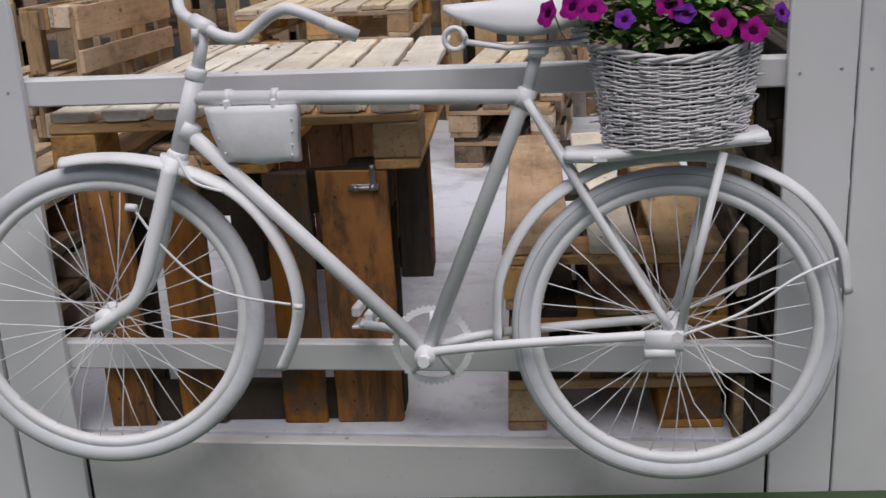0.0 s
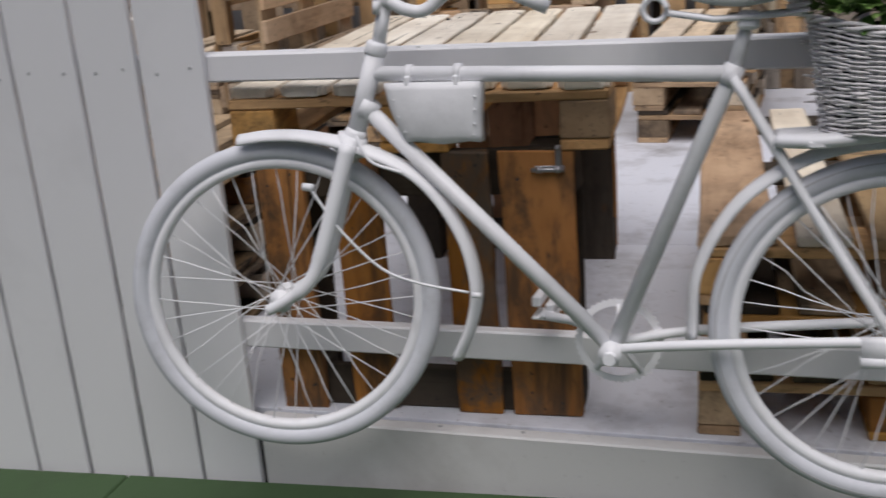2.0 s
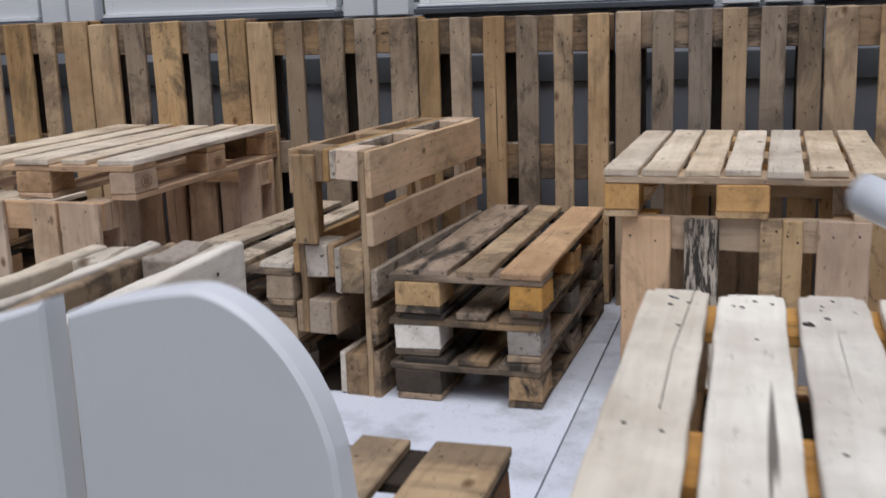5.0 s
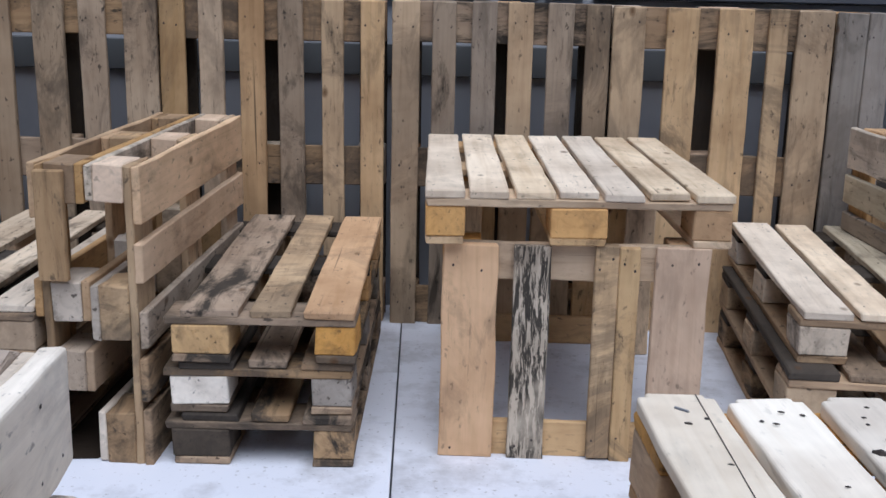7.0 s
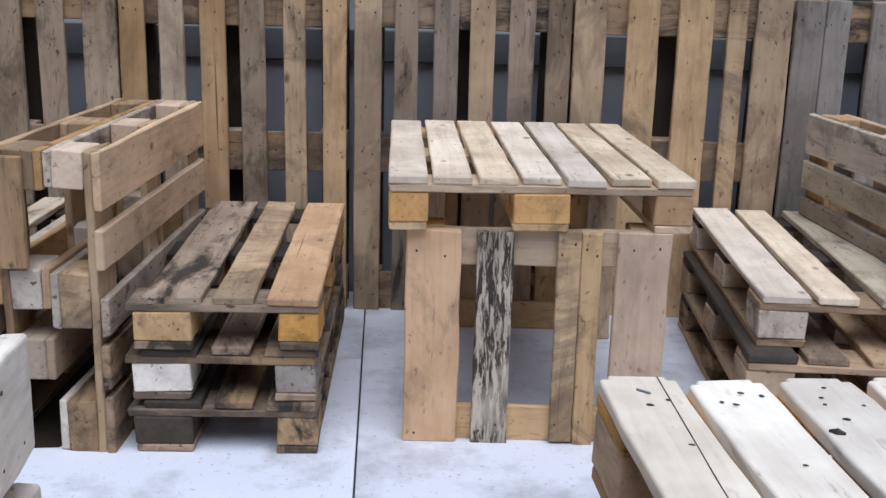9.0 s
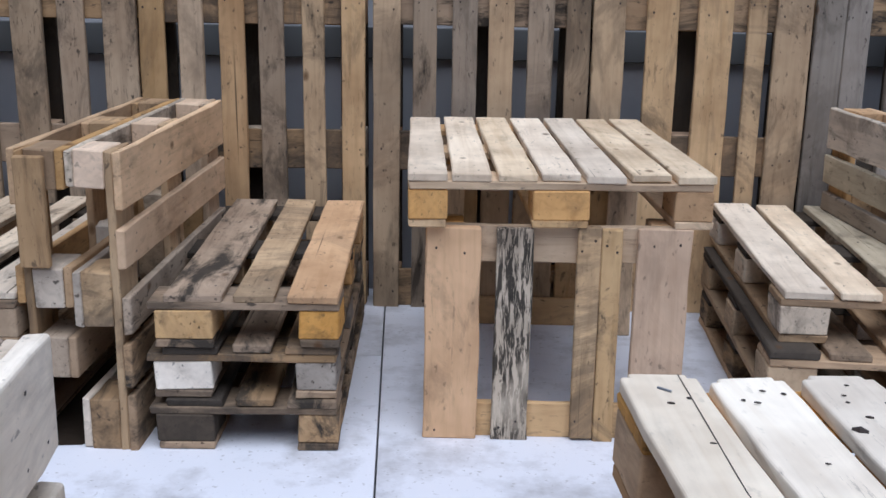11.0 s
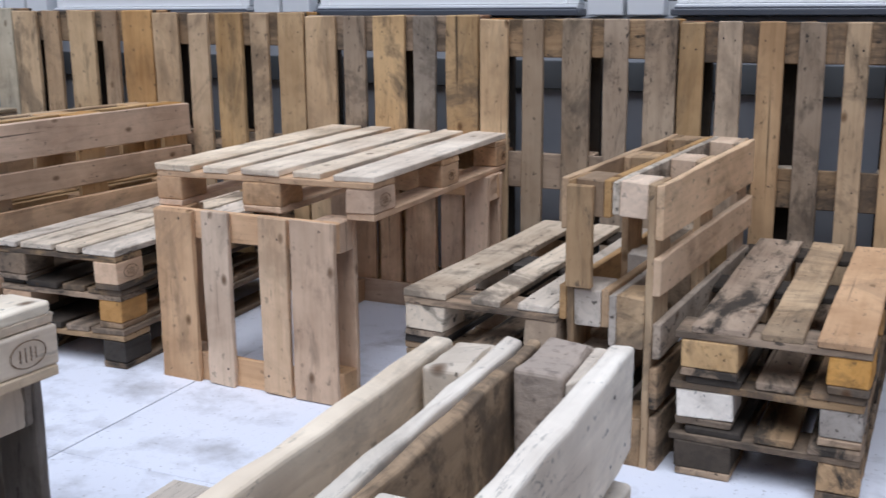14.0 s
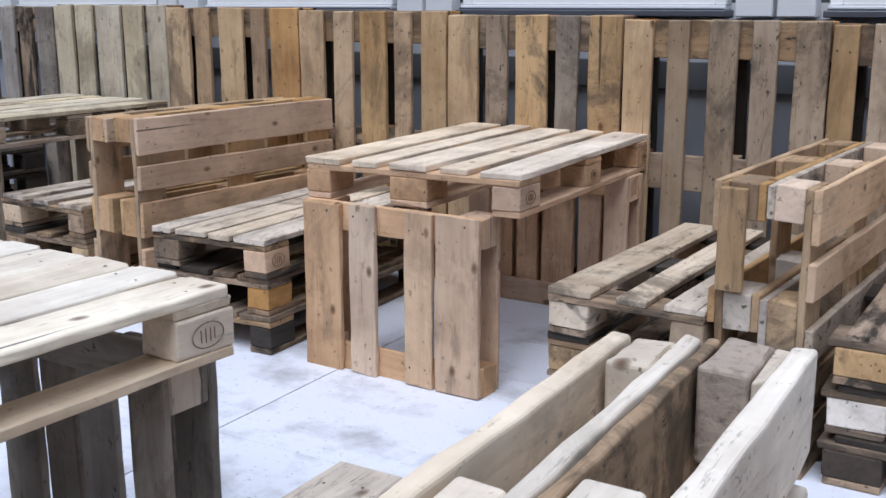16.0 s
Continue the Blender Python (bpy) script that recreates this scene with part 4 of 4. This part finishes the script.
tube("stay_knob", [(0.1006, Y - 0.055, 0.5882), (0.1217, Y - 0.055, 0.5861)], 0.008, 8)
tube("mudguard_stay", [(1.1874, Y - 0.064, 0.3309), (1.2963, Y - 0.055, 0.3718), (1.3914, Y - 0.045, 0.4347), (1.4704, Y - 0.03, 0.4685)], 0.0030, 6, curved=True)
tube("mudguard_stay", [(1.1876, Y + 0.064, 0.3386), (1.3181, Y + 0.05, 0.4058), (1.4450, Y + 0.03, 0.4787)], 0.0030, 6, curved=True)
tube("fender_bolt", [(0.4238, Y - 0.03, 0.3777), (0.4404, Y - 0.03, 0.3756)], 0.006, 6)
tube("brake_lever", [(0.2060, Y - 0.03, 0.6818), (0.2367, Y - 0.04, 0.6356), (0.2964, Y - 0.035, 0.6127)], 0.0032, 8, curved=True)

# cranks, chainring, pedal
ring = bmesh.new()
teeth = 44
outer, inner = [], []
for i in range(teeth * 2):
    a = math.pi * i / teeth
    r = 0.086 if i % 2 else 0.081
    outer.append((r * math.cos(a), r * math.sin(a)))
    inner.append((0.070 * math.cos(a), 0.070 * math.sin(a)))
vo = [[ring.verts.new((0.6909 + x, Y + 0.042 + d, 0.2754 + z)) for x, z in outer] for d in (0, 0.003)]
vi = [[ring.verts.new((0.6909 + x, Y + 0.042 + d, 0.2754 + z)) for x, z in inner] for d in (0, 0.003)]
for i in range(teeth * 2):
    k = (i + 1) % (teeth * 2)
    for quad in ((vo[0][i], vo[0][k], vi[0][k], vi[0][i]), (vo[1][i], vo[1][k], vi[1][k], vi[1][i]), (vo[0][i], vo[0][k], vo[1][k], vo[1][i]), (vi[0][i], vi[0][k], vi[1][k], vi[1][i])):
        ring.faces.new(quad)
chainring = bike_part("chainring", ring, smooth=False)
for k in range(5):
    a = 2 * math.pi * k / 5 + 0.3
    tube("spider_arm", [(0.6909, Y + 0.043, 0.2754), (0.6909 + 0.073 * math.cos(a), Y + 0.043, 0.2754 + 0.073 * math.sin(a))], 0.006, 6, parent=chainring, smooth=True).location = (0, 0, 0)
tube("crank_arm", [(0.6847, Y + 0.055, 0.2754), (0.5983, Y + 0.060, 0.3071), (0.5417, Y + 0.060, 0.3153)], [0.011, 0.009, 0.010], 10)
tube("pedal_axle", [(0.5417, Y + 0.05, 0.3153), (0.5417, Y + 0.14, 0.3173)], 0.006, 8)
pedal = bike_part("pedal", box_bm(0.5169, 0.5629, Y + 0.065, Y + 0.135, 0.3027, 0.3097, 0.002), smooth=False)
for zz in (0.3287,):
    bike_part("tread", box_bm(0.5177, 0.5357, Y + 0.065, Y + 0.135, zz, zz + 0.022, 0.003), smooth=False)
    bike_part("tread", box_bm(0.5437, 0.5617, Y + 0.065, Y + 0.135, zz - 0.014, zz + 0.008, 0.003), smooth=False)

# handlebar turned along the frame
bar = [(0.577, Y - 0.010, 0.905), (0.521, Y - 0.028, 0.932), (0.475, Y - 0.034, 0.953), (0.442, Y - 0.028, 0.960), (0.410, Y - 0.015, 0.949), (0.380, Y - 0.006, 0.931), (0.345, Y - 0.008, 0.909), (0.310, Y - 0.012, 0.913), (0.279, Y - 0.010, 0.930),
       (0.242, Y + 0.016, 0.946), (0.205, Y + 0.062, 0.962), (0.180, Y + 0.110, 0.985), (0.164, Y + 0.150, 1.025), (0.150, Y + 0.190, 1.065), (0.126, Y + 0.235, 1.092), (0.064, Y + 0.293, 1.118)]
handlebar = tube("handlebar", bar, 0.0118, curved=True)
tube("grip", [bar[0], (Vector(bar[0]) + Vector(bar[1])) / 2, bar[1]], [0.0126, 0.0128, 0.0124])
tube("grip", [bar[-1], bar[-2]], [0.0126, 0.0124])
for x in (0.310, 0.405):
    c = bike_part("clip", tube_bm([(x - 0.007, Y, 0.7957), (x + 0.007, Y, 0.7957)], 0.0165, 12))
    bike_part("clip_tab", box_bm(x - 0.006, x + 0.006, Y - 0.024, Y - 0.006, 0.7717, 0.7917, 0.003), parent=c, smooth=False)

# tool bag under the top tube, soft leather, fuller at its foot
bm = bmesh.new()
rows = []
for i in range(9):
    h = i / 8
    z = 0.779 - 0.113 * h
    x0, x1 = 0.264 + 0.040 * h - 0.006 * math.sin(math.pi * h), 0.449 - 0.003 * h + 0.001 * math.sin(2.5 * math.pi * h)
    deep = 0.020 + 0.006 * math.sin(math.pi * min(1, 0.15 + h * 0.8))
    if i == 8:
        deep, z = 0.019, z + 0.001
    row = []
    n = 12
    for k in range(n + 1):
        x = x0 + (x1 - x0) * k / n
        belly = 0.004 * math.sin(math.pi * k / n) * math.sin(math.pi * h)
        row.append(bm.verts.new((x, Y - deep * (0.8 if k in (0, n) else 1.0) - belly, z + 0.003 * math.sin(3 * math.pi * k / n) * (h > 0.9))))
    for k in range(n, -1, -1):
        x = x0 + (x1 - x0) * k / n
        row.append(bm.verts.new((x, Y + 0.016, z)))
    rows.append(row)
m = len(rows[0])
for a, b in zip(rows, rows[1:]):
    for k in range(m):
        bm.faces.new((a[k], a[(k + 1) % m], b[(k + 1) % m], b[k]))
bm.faces.new(rows[0])
bm.faces.new(rows[-1])
bag = bike_part("tool_bag", bm, M_BAG, label="white painted leather tool bag", smooth=True)
for x, z in ((0.283, 0.748), (0.292, 0.717), (0.303, 0.688), (0.441, 0.752), (0.441, 0.728), (0.440, 0.702), (0.438, 0.682)):
    rv = lathe([(0.0026, 0), (0.0020, 0.0012), (0.0008, 0.0016)], 8)
    bmesh.ops.transform(rv, matrix=Matrix.Translation((x, Y - 0.0255, z)) @ Euler((radians(90), 0, 0)).to_matrix().to_4x4(), verts=rv.verts)
    bike_part("rivet", rv, M_BAG, parent=bag)

# saddle with spring coil
bm = bmesh.new()
rows = []
for i in range(23):
    t = i / 22
    x = 0.742 + 0.290 * t
    half = 0.017 + 0.078 * max(0.0, (t - 0.20) / 0.80) ** 1.25
    half *= 1 - 0.30 * max(0, (t - 0.90) / 0.10) ** 2
    if t < 0.06:
        half *= 0.55 + 0.45 * t / 0.06
    top = 0.957 + 0.016 * t + 0.022 * max(0, t - 0.55)
    low = 0.946 - 0.052 * math.sin(math.pi * min(1, t * 0.90)) ** 0.9
    row = []
    for shell in (0.0, 0.004):
        for k in range(15):
            a = math.pi * ((k if shell == 0 else 14 - k) / 14)
            row.append(bm.verts.new((x, Y + (half - shell) * math.cos(a), low + (top - shell - low) * (max(0.0, math.sin(a)) ** 0.8))))
    rows.append(row)
m = len(rows[0])
for a, b in zip(rows, rows[1:]):
    for k in range(m):
        bm.faces.new((a[k], a[(k + 1) % m], b[(k + 1) % m], b[k]))
bm.faces.new(rows[0])
bm.faces.new(rows[-1])
saddle = bike_part("saddle", bm, M_SADDLE, label="white painted leather saddle")
coil = [(0.7641 + 0.020 * math.cos(6.283 * i / 24), Y - 0.012 + 0.012 * (i / 24 - 1), 0.8937 + 0.020 * math.sin(6.283 * i / 24)) for i in range(49)]
tube("spring", coil, 0.0050, 8, parent=saddle, mat=M_BIKE).location = (0, 0, 0)
for s in (-1, 1):
    tube("saddle_rail", [(0.7845, Y + s * 0.018, 0.8871), (0.8647, Y + s * 0.022, 0.8737), (1.0036, Y + s * 0.045, 0.8818)], 0.0055, 8, parent=saddle).location = (0, 0, 0)
    coil = [(0.9982 + 0.016 * math.cos(6.283 * i / 10), Y + s * 0.045 + 0.016 * math.sin(6.283 * i / 10), 0.8746 + 0.042 * i / 40) for i in range(41)]
    tube("spring", coil, 0.0035, 6, parent=saddle).location = (0, 0, 0)
bike_part("seat_clamp", box_bm(0.9012, 0.9382, Y - 0.030, Y + 0.030, 0.8550, 0.8870, 0.006), smooth=False)

# luggage carrier
for yy in (-0.055, -0.018, 0.018, 0.055):
    tube("carrier_slat", [(0.9699, Y + yy * 0.6, 0.6694), (1.0435, Y + yy, 0.6718), (1.1700, Y + yy, 0.6859), (1.3337, Y + yy, 0.7007)], 0.0125, 8, curved=True, flat=1.5, side=(0, 1, 0))
for x, z in ((1.0329, 0.6668), (1.1857, 0.6827), (1.3230, 0.6967)):
    bike_part("carrier_bar", box_bm(x - 0.014, x + 0.014, Y - 0.072, Y + 0.072, z - 0.0065, z + 0.0065, 0.003), smooth=False)

# ---- wicker basket ----
CX, CY = 1.150, BY
basket = thing("wicker_basket", (1.172, 2.747, 0.678), "whitewashed wicker basket standing on the bicycle carrier", "basket")
basket.scale, basket.rotation_euler = (1.05, 1.05, 1.05), (radians(-5.71), 0, 0)


def oval(t, h, grow=0.0):
    """A point on the basket's wall: angle, share of its height."""
    rx = 0.122 + 0.026 * h + grow
    ry = 0.095 + 0.022 * h + grow
    z = 0.004 + 0.166 * h + 0.006 * math.sin(2 * t + 0.6) * h
    return Vector((rx * math.cos(t), ry * math.sin(t), z + 0.010 * math.cos(t) + 0.012 * h * math.cos(2 * t)))


STAKES = 26
for k in range(STAKES):
    t = 2 * math.pi * k / STAKES
    part("stake", tube_bm([oval(t, h / 5) for h in range(6)], 0.0024, 6), M_WICKER, basket, smooth=True)
weave_dice = random.Random(9)
for k in range(42):
    h = (k + 0.5) / 42
    ph = k % 2
    n = STAKES * 6
    sag = weave_dice.uniform(-0.5, 0.5)
    lift = weave_dice.uniform(0, 6.28)
    path = []
    for i in range(n):
        t = 2 * math.pi * i / n
        w = 0.0036 * math.cos(STAKES / 2 * t + ph * math.pi)
        p = oval(t, min(1, max(0, h + 0.010 * math.sin(3 * t + lift) + 0.003 * math.sin(11 * t + 2 * lift))), w)
        p.z += 0.0010 * weave_dice.uniform(-0.5, 0.5)
        path.append(p)
    part("weave", tube_bm(path, 0.0020 + 0.0006 * sag, 6, True), M_WICKER, basket, smooth=True)
for s in (0, 1, 2):
    path = []
    for i in range(150):
        t = 2 * math.pi * i / 150
        path.append(oval(t, 1.0, 0.005 * math.cos(7 * t + s * 2.094)) + Vector((0, 0, 0.003 + 0.005 * math.sin(7 * t + s * 2.094))))
    part("rim", tube_bm(path, 0.0034, 6, True), M_WICKER, basket, smooth=True)
for k in range(34):
    t = weave_dice.uniform(0, 6.28)
    h = weave_dice.uniform(0.1, 0.95)
    p = oval(t, h, 0.004)
    d = Vector((math.cos(t), math.sin(t), 0)) * 0.5 + Vector((-math.sin(t), math.cos(t), 0)) + Vector((0, 0, weave_dice.uniform(-0.1, 0.5)))
    part("twig_end", tube_bm([p, p + d * 0.016, p + d * weave_dice.uniform(0.02, 0.034)], [0.0026, 0.0022, 0.0015], 5), M_WICKER, basket, smooth=True)
bm = bmesh.new()
bm.faces.new([bm.verts.new(oval(2 * math.pi * i / 40, 0.02) * 0.98) for i in range(40)])
bmesh.ops.solidify(bm, geom=bm.faces[:], thickness=0.006)
part("bottom", bm, M_WICKER, basket)

# ---- petunias ----
plant = thing("petunia_plant", (1.172, 2.772, 0.846), "bushy petunia with magenta and violet flowers in the basket", "flowering plant")
plant.scale, plant.rotation_euler = (1.05, 1.05, 1.05), (radians(-5.71), 0, 0)
bm = bmesh.new()
bm.faces.new([bm.verts.new((oval(2 * math.pi * i / 32, 0.86) * 0.95) - Vector((0, 0, 0.140))) for i in range(32)])
bmesh.ops.solidify(bm, geom=bm.faces[:], thickness=0.03)
part("soil", bm, M_SOIL_SHADE, plant)
# dark pot added inside, out of view, so the weave's gaps read dark
bm = bmesh.new()
low = [bm.verts.new(oval(2 * math.pi * i / 32, 0.05, -0.013) - Vector((0, 0, 0.150))) for i in range(32)]
high = [bm.verts.new(oval(2 * math.pi * i / 32, 0.88, -0.013) - Vector((0, 0, 0.150))) for i in range(32)]
for i in range(32):
    bm.faces.new((low[i], low[(i + 1) % 32], high[(i + 1) % 32], high[i]))
bm.faces.new(low)
part("pot", bm, M_BAND, plant, "dark pot added inside the basket to darken the gaps of the weave", True)
pd = random.Random(21)


def leaf(bm, at, direction, size, droop):
    d = direction.normalized()
    s = d.cross(Vector((0, 0, 1))).normalized()
    n = s.cross(d)
    L, W = size, size * 0.58
    ribs = []
    for t, w in ((0, 0.08), (0.3, 0.9), (0.6, 1.0), (0.85, 0.55), (1.0, 0.05)):
        c = at + d * (L * t) - Vector((0, 0, droop * L * t * t))
        ribs.append((bm.verts.new(c - s * W * w * 0.5 + n * 0.10 * W * w), bm.verts.new(c), bm.verts.new(c + s * W * w * 0.5 + n * 0.10 * W * w)))
    for a, b in zip(ribs, ribs[1:]):
        bm.faces.new((a[0], a[1], b[1], b[0]))
        bm.faces.new((a[1], a[2], b[2], b[1]))


bm = bmesh.new()
for k in range(900):
    t, r = pd.uniform(0, 6.283), math.sqrt(pd.random())
    base = Vector((0.146 * r * math.cos(t), 0.116 * r * math.sin(t), 0.022 + 0.125 * pd.random() * (1.15 - r * 0.6)))
    d = Vector((math.cos(t), math.sin(t), pd.uniform(-0.15, 1.0))) + Vector((pd.uniform(-0.8, 0.8), pd.uniform(-0.8, 0.8), 0))
    leaf(bm, base, d, pd.uniform(0.024, 0.046), pd.uniform(0, 0.6))
tagged(part("foliage", bm, M_LEAF, plant, smooth=True), kind="stuff")


def bloom(at, facing, size, mat):
    """A trumpet with five lobes and a dark throat."""
    q = Vector(facing).normalized().to_track_quat("Z", "Y").to_matrix().to_4x4()
    m = Matrix.Translation(at) @ q
    bm = bmesh.new()
    rows = []
    n = 30
    for r, z in ((0.10, -0.75), (0.16, -0.35), (0.30, -0.06), (0.62, 0.06), (1.0, 0.02)):
        row = []
        for i in range(n):
            a = 2 * math.pi * i / n
            lobe = 1 + (0.10 * math.cos(5 * a) + 0.03 * math.sin(11 * a)) * (r > 0.5) * r
            row.append(bm.verts.new(m @ (Vector((r * lobe * math.cos(a), r * lobe * math.sin(a), z + 0.05 * r * math.cos(5 * a + 1))) * size)))
        rows.append(row)
    for a, b in zip(rows, rows[1:]):
        for i in range(n):
            k = (i + 1) % n
            bm.faces.new((a[i], a[k], b[k], b[i]))
    bm.faces.new(rows[0])
    f = part("flower", bm, mat, plant, smooth=True)
    th = bmesh.new()
    th.faces.new([th.verts.new(m @ (Vector((0.30 * math.cos(2 * math.pi * i / 12) * (1 + 0.25 * (i % 2)), 0.30 * math.sin(2 * math.pi * i / 12) * (1 + 0.25 * (i % 2)), -0.030)) * size)) for i in range(12)])
    part("throat", th, M_THROAT, f)
    part("stalk", tube_bm([m @ Vector((0, 0, -0.7 * size)), m @ Vector((0, 0, -1.2 * size)) - Vector((0, 0, 0.02))], 0.0014, 5), M_LEAF, f)


BLOOMS = [(-0.220, -0.103, 0.078, M_PETAL), (-0.178, -0.113, 0.088, M_PETAL), (-0.145, -0.122, 0.083, M_PETAL), (-0.092, -0.122, 0.064, M_VIOLET), (-0.020, -0.122, 0.085, M_PETAL),
          (0.006, -0.132, 0.070, M_VIOLET), (0.066, -0.132, 0.053, M_PETAL), (0.118, -0.113, 0.039, M_PETAL), (0.168, -0.084, 0.066, M_VIOLET), (-0.049, -0.084, 0.122, M_PETAL),
          (0.047, -0.056, 0.124, M_VIOLET), (0.113, -0.046, 0.117, M_PETAL), (-0.103, -0.027, 0.136, M_PETAL)]
for x, y, z, mat in BLOOMS:
    at = Vector((x, y, z))
    bloom(at, (x * 2.5 + pd.uniform(-0.4, 0.4), -1.0 + pd.uniform(-0.2, 0.4), 0.35 + pd.uniform(-0.3, 0.35)), (0.0235 if mat is M_PETAL else 0.0175), mat)

# ---- stamps on pallet blocks, latch on the leg ----
def stamp(at, u, v, size):
    """A burnt oval with bars inside, on a block's face."""
    s = thing("block_stamp", at, "burnt oval stamp with bars on a pallet block", "stamp", "burnt stamps")
    u, v = Vector(u), Vector(v)
    n = u.cross(v) * 0.0012
    bm = tube_bm([u * (size * math.cos(2 * math.pi * i / 28)) + v * (size * 0.62 * math.sin(2 * math.pi * i / 28)) + n for i in range(28)], 0.0012, 4, True)
    part("ring", bm, M_STAMP, s)
    for k, h in ((-0.45, 0.30), (-0.15, 0.34), (0.15, 0.34), (0.42, 0.28)):
        part("bar", tube_bm([u * (size * k) - v * (size * h) + n, u * (size * k) + v * (size * h) + n], 0.0014, 4), M_STAMP, s)


stamp((-2.0335, 3.995, 0.659), (0, 1, 0), (0, 0, 1), 0.040)
for along, size in ((0.0725, 0.034), (0.60, 0.028), (1.1275, 0.028)):
    stamp((-2.2098 - 0.0558 * along, 5.5113 + 0.9984 * along, 0.660), (-0.0558, 0.9984, 0), (0, 0, 1), size)
stamp((-3.1935, 5.468, 0.350), (-0.0698, 0.9976, 0), (0, 0, 1), 0.036)

latch = thing("door_latch", (0.533, 2.9285, 0.562), "small zinc barrel bolt screwed to the table leg", "latch")
latch.rotation_euler = (0, 0, radians(3.6))
part("plate", box_bm(-0.030, 0.030, -0.003, 0.0, -0.007, 0.007, 0.001), M_STEEL, latch)
part("bolt", tube_bm([(-0.036, -0.009, 0.0), (0.030, -0.009, 0.0)], 0.0048, 8), M_STEEL, latch, smooth=True)
part("collar", tube_bm([(-0.024, -0.008, 0.0), (-0.014, -0.008, 0.0)], 0.0075, 8), M_STEEL, latch, smooth=True)
part("collar", tube_bm([(0.012, -0.008, 0.0), (0.024, -0.008, 0.0)], 0.0075, 8), M_STEEL, latch, smooth=True)
part("hasp", box_bm(0.014, 0.025, -0.008, -0.002, 0.0, 0.050, 0.001), M_STEEL, latch)
part("knob", lathe([(0.004, 0), (0.006, 0.006), (0.003, 0.012)], 10), M_STEEL, latch, smooth=True).matrix_basis = pose(0.0195, -0.008, 0.046, 90)
